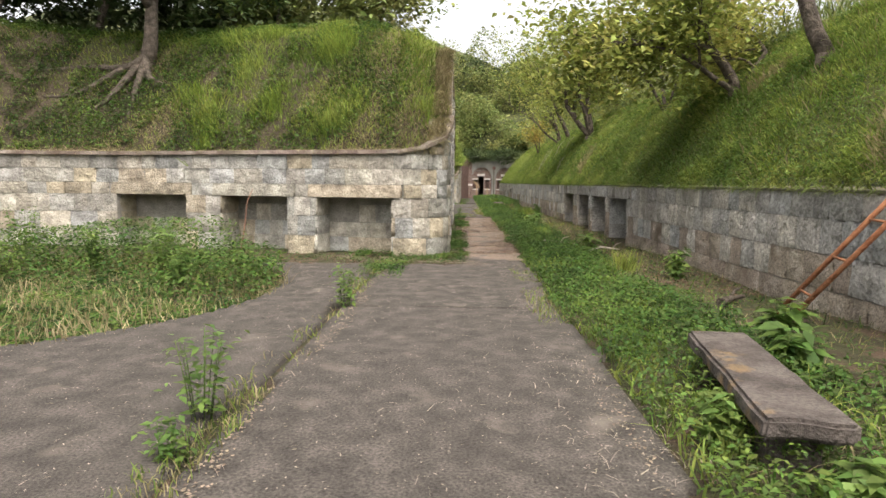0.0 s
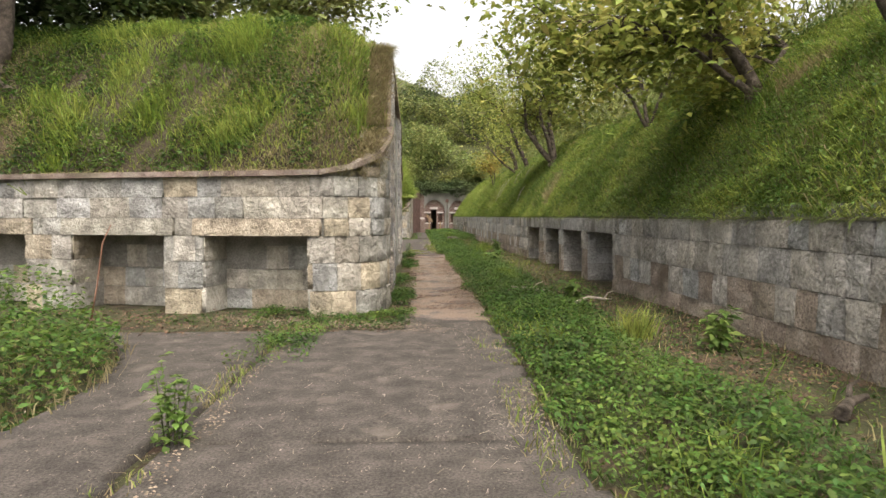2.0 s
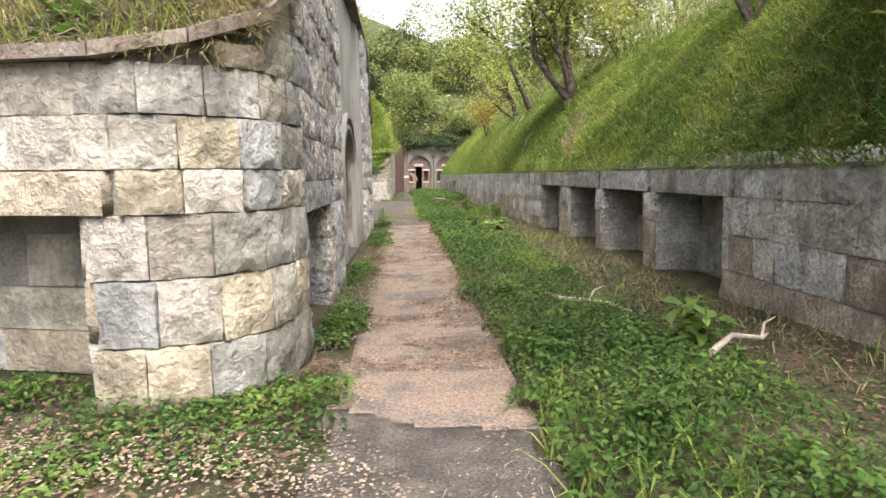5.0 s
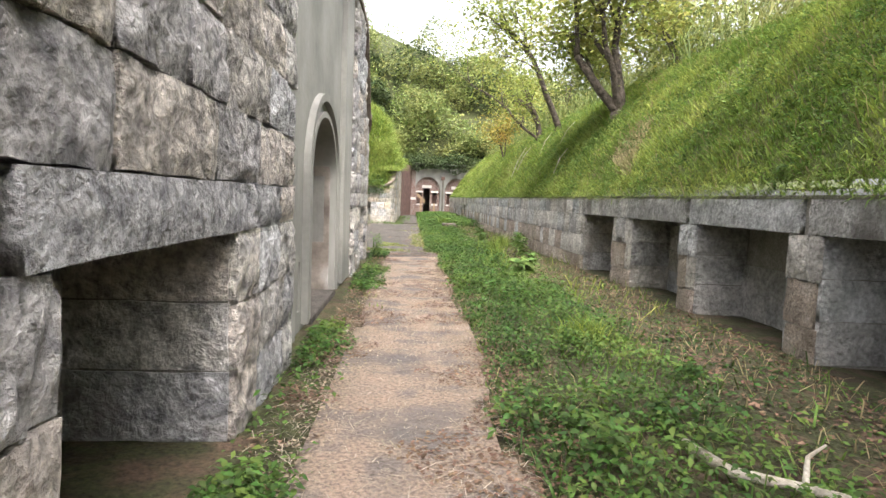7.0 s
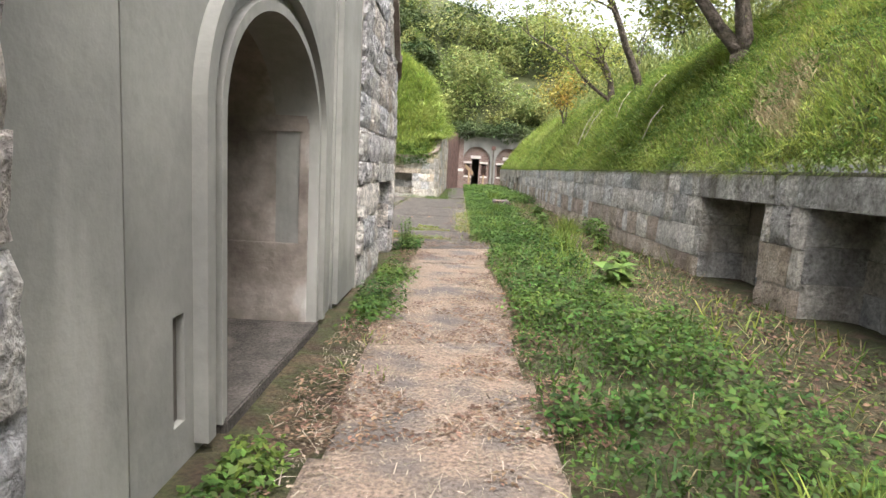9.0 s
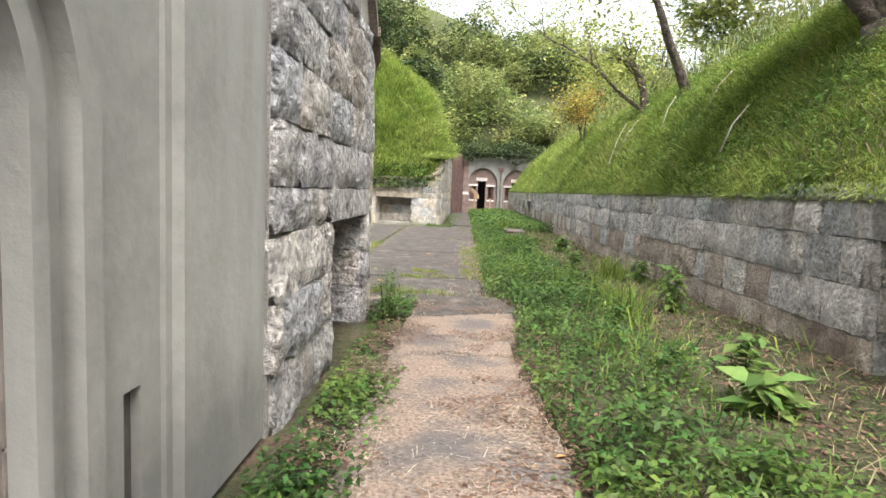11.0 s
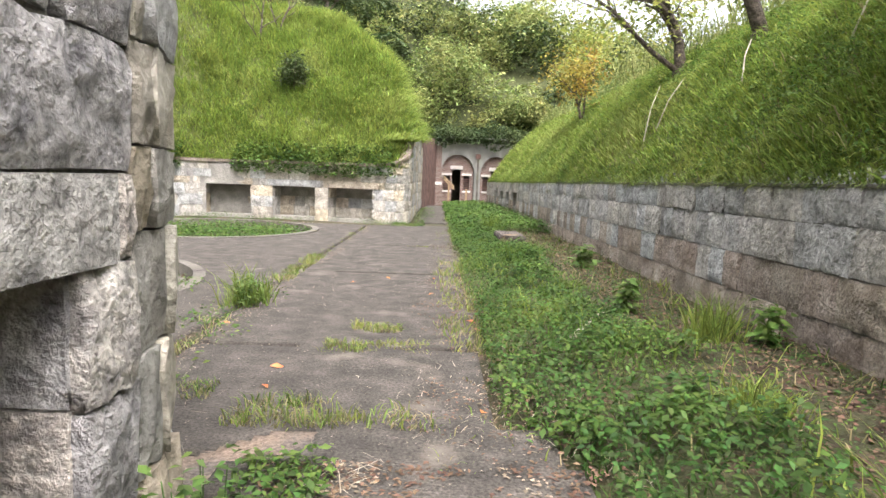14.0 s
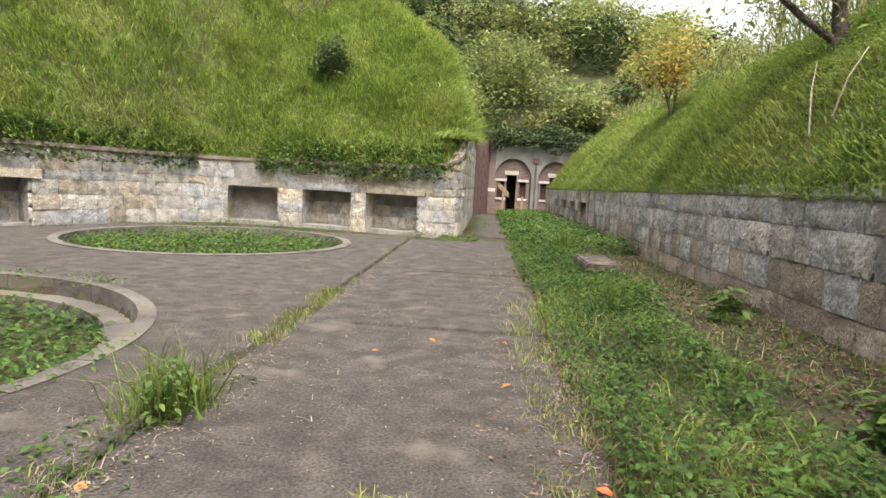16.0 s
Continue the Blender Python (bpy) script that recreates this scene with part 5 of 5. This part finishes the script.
# rank growth in the pits and at the wall feet
def tall(P, h):
    return P + np.array([0, 0, 1]) * (h * rng.uniform(0, 1, len(P)) ** 0.8)[:, None]


def in_pit(i, f=1.0):
    cx, cy, r, dep = PITS[i]
    return lambda x, y: np.hypot(x - cx, y - cy) < r * f


P = patch(42000, -9.3, -2.6, 0.6, 7.4, ground_z, in_pit(0, 1.0))
hh = 0.08 + 0.8 * np.clip(snoise(P[:, 0], P[:, 1], 0.2, 33) * 0.8 + 0.22 * (P[:, 1] - 4), 0, 1)
stuff("pit_weeds", leaves(tall(P, hh), 0.075, 0.7, 0.5), WEED, "rank green weeds filling the gun pit", "weeds")
P = patch(9000, -9.3, -2.4, 0.5, 7.4, ground_z, in_pit(0, 1.03))
stuff("pit_grass", blades(P, 0.22, 0.006, 1.0), GRASS_DRY, "yellowing grass on the rim of the gun pit", "grass")
P = patch(15000, -8, -2.5, 21.8, 27.3, ground_z, in_pit(1, 0.92))
stuff("pit_weeds", leaves(tall(P, 0.2 + 0 * P[:, 0]), 0.075, 0.7, 0.5), WEED, "low weeds on the floor of a gun pit", "weeds")
P = patch(16000, -8.4, -2.0, 21.4, 27.7, lambda x, y: 0 * x - 0.01, lambda x, y: (np.abs(np.hypot(x + 5.2, y - 24.55) - 2.72) < 0.22) & (snoise(x, y, 0.5, 67) > 0.1))
stuff("kerb_weeds", leaves(tall(P, 0.12 + 0 * P[:, 0]), 0.05, 0.7, 0.5), WEED, "weeds creeping over the pit kerb", "weeds")
P = patch(12000, -7.7, -2.5, 29.5, 34.7, ground_z, in_pit(2, 0.97))
stuff("pit_weeds", leaves(tall(P, 0.3 + 0 * P[:, 0]), 0.08, 0.7, 0.5), WEED, "low weeds on the floor of a gun pit", "weeds")
feet = []
for n, x0, x1, y0, y1, h in ((9000, -0.44, -0.2, 8.9, 13.1, 0.24), (4500, -0.44, -0.05, 9.2, 12.6, 0.2), (9500, -0.42, -0.14, 15.1, 17.6, 0.32), (4200, -0.42, 0.02, 15.3, 17.9, 0.22), (2600, -0.5, -0.1, 19.5, 20.6, 0.34), (900, -0.44, -0.2, 18.0, 19.6, 0.15), (9000, -2.2, -0.05, 6.9, 8.2, 0.18), (6000, -1.85, -1.1, 5.0, 7.2, 0.2), (3500, -1.9, -1.2, 20.8, 24.5, 0.16), (2500, -6, -2, 7.2, 8.6, 0.1), (3200, -0.9, 0.0, 34.7, 36.2, 0.25), (3800, -6.5, -0.8, 34.9, 36.2, 0.25), (2500, -9, -6, 32.0, 35.8, 0.2), (2500, -0.4, 0.3, 36.5, 47, 0.3), (1800, -9.5, -6.5, 7.6, 9.2, 0.5)):
    Q = patch(n, x0, x1, y0, y1, ground_z)
    Q = Q[rng.uniform(0, 1, len(Q)) < np.clip(0.35 + 0.9 * snoise(Q[:, 0], Q[:, 1], 0.45, 65), 0.04, 1)]
    feet.append(leaves(tall(Q, h * (0.4 + 0.8 * np.clip(snoise(Q[:, 0], Q[:, 1], 0.5, 34), 0, 1))), 0.05, 0.7, 0.5))
stuff("wall_foot_weeds", join(feet), WEED, "small weeds growing along the foot of the walls", "weeds")
# tufts in the joints of the paving
js, jd = [], []
for n, x0, x1, y0, y1, h in ((2600, -1.72, -1.42, -2.4, 7, 0.1), (3200, -1.7, -1.42, 20.6, 27.5, 0.13), (700, -1.65, -1.45, 27.5, 34, 0.05), (1300, -0.5, 0.3, 22.3, 22.6, 0.09), (1500, -0.75, 0.35, 20.95, 21.35, 0.1), (500, -1.25, -0.95, 21.3, 21.6, 0.07), (2600, 0.4, 0.95, 20.6, 27.5, 0.12), (700, -0.35, 0.05, 22.9, 23.15, 0.08), (500, 0.1, 0.6, 26.0, 26.25, 0.07), (400, -0.2, 0.2, 29.5, 29.7, 0.06), (900, 0.6, 0.95, 2.2, 6.0, 0.1), (900, 0.35, 0.75, 20.5, 24.5, 0.1), (500, -0.2, 0.2, 14.0, 15.0, 0.1), (500, 0.3, 0.7, 24, 33, 0.07)):
    Q = patch(n, x0, x1, y0, y1, lambda x, y: 0 * x - 0.02)
    Q = Q[snoise(Q[:, 0], Q[:, 1], 0.35, 35) + 0.9 * snoise(Q[:, 0], Q[:, 1], 2.2, 36) > rng.uniform(-0.35, 0.25, len(Q))]
    js.append(blades(Q[::2], h, 0.004, 0.9))
    jd.append(blades(Q[1::2], h * 0.8, 0.004, 1.3))
stuff("joint_grass", join(js), GRASS, "grass tufts growing from the paving joints", "grass")
stuff("joint_straw", join(jd), GRASS_DRY, "dry straw in the paving joints", "straw")


def weed_plant(x, y, h, n, size, label, z=0.0, material=None, ratio=0.48):
    """A single leafy plant: stems with pointed leaves round them."""
    root = thing("weed_plant", (x, y, z), label, "plant", "tall weeds")
    bm = bmesh.new()
    P = []
    for k in range(max(4, n // 7)):
        a = rng.uniform(0, 6.28)
        q = Vector((x + 0.25 * h * math.cos(a), y + 0.25 * h * math.sin(a), z + h * rng.uniform(0.75, 1.1)))
        b = Vector((x + 0.05 * math.cos(a), y + 0.05 * math.sin(a), z - 0.05))
        tube(bm, [b, b.lerp(q, 0.5) + Vector((0, 0, 0.04)), q], 0.0035, 0.002, 5)
        for t in np.linspace(0.15, 1, 12):
            P.append(tuple(b.lerp(q, t) + Vector((rng.normal(0, 0.03), rng.normal(0, 0.03), 0.03))))
            P.append(tuple(b.lerp(q, t) + Vector((rng.normal(0, 0.05), rng.normal(0, 0.05), 0.02))))
    part("stalk", bm, WEED, root)
    V, F = leaves(np.array(P), size, 0.5, ratio)
    link("foliage", tri_mesh("foliage", V, F), material or PLANT, root)
    return root


for x, y, h, n, s, lb in ((-1.5, 3.1, 0.45, 60, 0.08, "bushy grey-green weed growing from the paving joint"), (-1.7, -0.2, 0.55, 60, 0.07, "tall leggy weed growing from the paving joint"), (-1.66, -0.75, 0.2, 40, 0.06, "low weed in the paving joint"), (2.26, 17.3, 0.24, 16, 0.21, "large-leaved green plant on the verge"), (3.1, 22.8, 0.35, 40, 0.13, "leafy plant beside the parapet wall"), (2.5, 18.2, 0.32, 28, 0.14, "leafy green plant on the verge"), (-0.3, 19.6, 0.42, 110, 0.045, "fine-leaved bushy weed at the wall corner"), (2.36, 8.4, 0.35, 40, 0.16, "pale-leaved plant in the verge"), (2.6, 1.6, 0.35, 50, 0.18, "large-leaved weed behind the bench"), (2.35, 0.9, 0.3, 50, 0.16, "large-leaved weed behind the bench"), (1.6, -1.1, 0.2, 40, 0.12, "broad-leaved weed under the bench"), (1.25, -0.4, 0.25, 50, 0.1, "leafy weed beside the bench"), (2.9, 5.2, 0.45, 50, 0.13, "upright leafy weed by the parapet wall"), (2.8, 20.6, 0.5, 60, 0.12, "tall leafy weed on the verge"), (2.6, 27.0, 0.35, 40, 0.15, "pale-leaved weed on the verge"), (-1.5, 23.7, 0.3, 40, 0.06, "grassy weed in the paving joint"), (2.3, 24.2, 0.3, 45, 0.12, "pale green weed on the verge")):
    weed_plant(x, y, h, n, s, lb)
for x, y, h in ((-4.7, 5.3, 0.75), (-5.9, 5.5, 0.65), (-7.7, 6.4, 0.85), (-6.8, 4.6, 0.5), (-4.0, 4.3, 0.45), (-8.4, 5.0, 0.5)):
    weed_plant(x, y, h, 90, 0.09, "tall bushy weed in the overgrown gun pit")
for x, y, h in ((1.57, 27.3, 0.45), (2.1, 19.9, 0.5), (1.9, 12.6, 0.3), (-1.5, 23.9, 0.4), (2.7, 23.0, 0.45), (1.75, 33.0, 0.5), (2.4, 5.9, 0.4), (2.2, 21.3, 0.35)):
    root = thing("grass_tuft", (x, y, 0), "upright clump of long green grass", "grass tuft", "grass tufts")
    Q = np.stack([rng.normal(x, 0.1, 260), rng.normal(y, 0.1, 260), np.full(260, -0.03)], -1)
    link("clump", tri_mesh("clump", *blades(Q, h, 0.006, 0.6)), GRASS, root)
stem = thing("flower_stalk", (-4.3, 7.9, 0), "thin reddish stalk standing before the recess", "stalk")
bm = bmesh.new()
tube(bm, [(-4.45, 7.75, -0.03), (-4.38, 7.8, 0.45), (-4.32, 7.85, 1.0), (-4.2, 7.85, 1.25)], 0.014, 0.006, 6)
part("stem", bm, BRICK, stem)

# litter
def grit_weight(x, y):
    """How thick grit lies on the concrete: before the mound's corner, along the joint, the path's edges and below the far wall."""
    corner = 1.2 - np.abs(y - 6.9 + 0.3 * (x + 0.6)) / 0.45 - np.clip(np.abs(x + 1.4) - 1.4, 0, 9) * 2
    joint = 0.8 - np.abs(x + 1.40 + 0.08 * snoise(x, y, 0.4, 84)) / 0.16 - 3 * ((y > 6.8) & (y < 20.4))
    edge = 0.5 - np.abs(x - 0.8 + 0.15 * (y > 20.5)) / 0.28
    strip = 0.7 - np.abs(x + 0.1) / 0.3 - 3 * ((y < 7.6) | (y > 20.6))
    far = 1.0 - np.abs(y - 34.7 - 0.1 * (x + 3)) / 0.45 - 2 * (x > 0.4)
    k = np.maximum(np.maximum(np.maximum(corner, joint), np.maximum(edge, far)), strip)
    return k + 0.45 * snoise(x, y, 0.5, 81) + 0.3 * snoise(x, y, 1.9, 82)


P = np.concatenate([patch(150000, -4.5, 1.2, -3.5, 8.6, lambda x, y: np.maximum(ground_z(x, y) + 0.008, 0.008)), patch(70000, -0.6, 1.2, 8.6, 20.6, lambda x, y: np.maximum(ground_z(x, y) + 0.008, 0.008)), patch(120000, -4.5, 1.1, 20.6, 35.4, lambda x, y: np.maximum(ground_z(x, y) + 0.008, 0.008))])
P = P[rng.uniform(0.25, 1.5, len(P)) < grit_weight(P[:, 0], P[:, 1])]
stuff("grit_drift", leaves(P, 0.023, 0.2, 0.8), SAND, "pale sandy grit washed over the concrete", "grit")
STRAW = mat("pale_scraps", ((0.19, 0.16, 0.12), (0.31, 0.27, 0.22)), 9, 0.85, 0, 20, 0.2, 0.4, None, isl=True)
P = patch(26000, -0.4, 1.25, 8.2, 20.6, lambda x, y: np.maximum(ground_z(x, y) + 0.012, 0.008), lambda x, y: snoise(x, y, 0.6, 74) + 0.8 * snoise(x, y, 1.6, 75) + 1.2 * np.abs(x - 0.3) > 0.45)
stuff("leaf_litter", leaves(P, 0.035, 0.25, 0.5), DRY_LEAF, "dry leaf scraps on the path", "litter")
P = patch(15000, 2.2, 3.7, 4, 34, lambda x, y: ground_z(x, y) + 0.012, lambda x, y: (x < east_x(y)) & (x > east_x(y) - 1.35))
stuff("leaf_litter", leaves(P, 0.042, 0.6, 0.6), DRY_LEAF, "brown fallen leaves along the foot of the parapet", "litter")
P = patch(1500, -5.5, -0.3, 6.4, 8.3, lambda x, y: 0 * x + 0.008)
stuff("leaf_litter", leaves(P, 0.045, 0.5, 0.6), DRY_LEAF, "brown fallen leaves below the recesses", "litter")
P = patch(6500, -7, 0.9, -3, 7, lambda x, y: 0 * x + 0.007, lambda x, y: paved(x, y))
Q = patch(7000, -8, 0.8, 20.3, 34, lambda x, y: 0 * x + 0.007, lambda x, y: paved(x, y))
stuff("leaf_litter", leaves(np.concatenate([P, Q]), 0.015, 0.4, 0.5), STRAW, "small pale scraps scattered on the paving", "litter")
P = patch(3600, 0.1, 1.5, 20.5, 30, lambda x, y: np.maximum(ground_z(x, y) + 0.01, 0.009), lambda x, y: snoise(x, y, 0.5, 72) + (x - 0.6) > -0.1)
stuff("leaf_litter", leaves(P, 0.03, 0.4, 0.55), DRY_LEAF, "brown leaf scraps along the edge of the paving", "litter")
P = np.concatenate([patch(2600, 0.2, 1.3, 20.4, 30, lambda x, y: np.maximum(ground_z(x, y) + 0.01, 0.008)), patch(1600, 0.4, 1.3, -3, 7, lambda x, y: np.maximum(ground_z(x, y) + 0.01, 0.008)), patch(900, -1.9, -1.2, 20.4, 25, lambda x, y: 0 * x + 0.007), patch(1300, -2.4, 0.9, 20.4, 29, lambda x, y: 0 * x + 0.006), patch(1100, -3, 0.95, -3, 8, lambda x, y: 0 * x + 0.006), patch(7000, -0.4, 0.95, 8, 20.6, lambda x, y: 0 * x + 0.007)])
P = P[snoise(P[:, 0], P[:, 1], 0.3, 63) > -0.2]
stuff("straw_litter", blades(P, 0.05, 0.0025, 3.0, (0.3, 0.2, 0.02), (0, 0, 0)), STRAW, "dry straw lying on the paving", "straw")
for x, y in ((-0.75, 21.9), (-0.3, 25.7), (0.33, 24.7), (0.3, 25.75), (0.62, 23.4), (0.68, 23.1), (0.85, 22.9), (0.6, 21.2), (-1.45, 23.1), (-0.7, 21.55), (0.9, 16.6), (-0.63, 25.25)):
    lf = thing("fallen_leaf", (x, y, 0), "curled orange fallen leaf on the paving", "leaf", "fallen leaves")
    V, F = leaves(np.array([[x, y, 0.014]]), 0.085, 0.25, 0.6)
    link("blade", tri_mesh("blade", V, F), ORANGE_LEAF, lf)


# woods on the hill and ivy over the casemates
def crown_cloud(centres, per, size):
    out = []
    for cx, cy, cz, r in centres:
        d = unit(rng.normal(size=(per, 3)))
        rr = r * (0.72 + 0.3 * rng.uniform(0, 1, (per, 1))) * (1 + 0.22 * np.sin(4 * d[:, :1] + cx) * np.cos(3 * d[:, 2:3] + cy))
        d[:, 2] *= 0.8
        out.append(np.array([cx, cy, cz]) + d * rr)
    P = np.concatenate(out)
    return leaves(P, size, 0.9, 0.5)


cent = []
for k in range(150):
    x, y = rng.uniform(-26, 22), rng.uniform(53, 70)
    cent.append((x, y, float(hill_z(np.array(x), np.array(y))) + rng.uniform(0.2, 2.2), rng.uniform(1.3, 3.1)))
stuff("hill_woods", crown_cloud([c for i, c in enumerate(cent) if i % 3], 1100, 0.28), LEAF_WOOD, "mixed woodland covering the hillside", "woods")
stuff("hill_woods", crown_cloud(cent[::3], 1050, 0.33), LEAF_DARK, "dark evergreen woodland on the hillside", "woods")
P = np.stack([rng.uniform(-0.3, 7, 9000), rng.uniform(50.3, 52.4, 9000), np.zeros(9000)], -1)
P[:, 2] = 3.6 + rng.uniform(-1, 1, 9000) * (0.5 + 0.4 * snoise(P[:, 0], P[:, 0] * 0, 0.35, 36)) + 0.25 * (P[:, 1] - 50.3)
stuff("ivy", leaves(P, 0.16, 0.9, 0.6), LEAF_DARK, "dark ivy and shrubs hanging over the casemate front", "ivy")
cent = [(rng.uniform(-1.5, 7), rng.uniform(52.3, 54), rng.uniform(4.2, 5.6), rng.uniform(0.8, 1.5)) for k in range(16)]
stuff("ivy_shrubs", crown_cloud(cent, 700, 0.2), LEAF_WOOD, "overhanging shrubs above the casemates", "shrubs")
cent = []
for k in range(60):
    x, y = rng.uniform(-24, -6.2), rng.uniform(13.5, 20)
    cent.append((x, y, 5.9 + rng.uniform(0, 5.5) - 0.25 * max(0, x + 9), rng.uniform(1.2, 2.2)))
stuff("mound_woods", crown_cloud(cent, 900, 0.26), LEAF_DARK, "dense dark evergreen foliage behind the mound", "woods")
cent = [(rng.uniform(7.5, 12.5), rng.uniform(20, 37), rng.uniform(5.4, 8.6), rng.uniform(0.9, 1.7)) for k in range(30)]
stuff("crest_woods", crown_cloud(cent, 520, 0.2), LEAF_WOOD, "light green trees and bamboo beyond the bank's crest", "woods")
# woods closing the place behind the start
cent = [(rng.uniform(-24, 16), rng.uniform(-22, -15), rng.uniform(1.5, 6), rng.uniform(1.6, 2.8)) for k in range(40)]
stuff("rear_woods", crown_cloud(cent, 300, 0.45), LEAF_DARK, "trees closing the view behind the start", "woods")
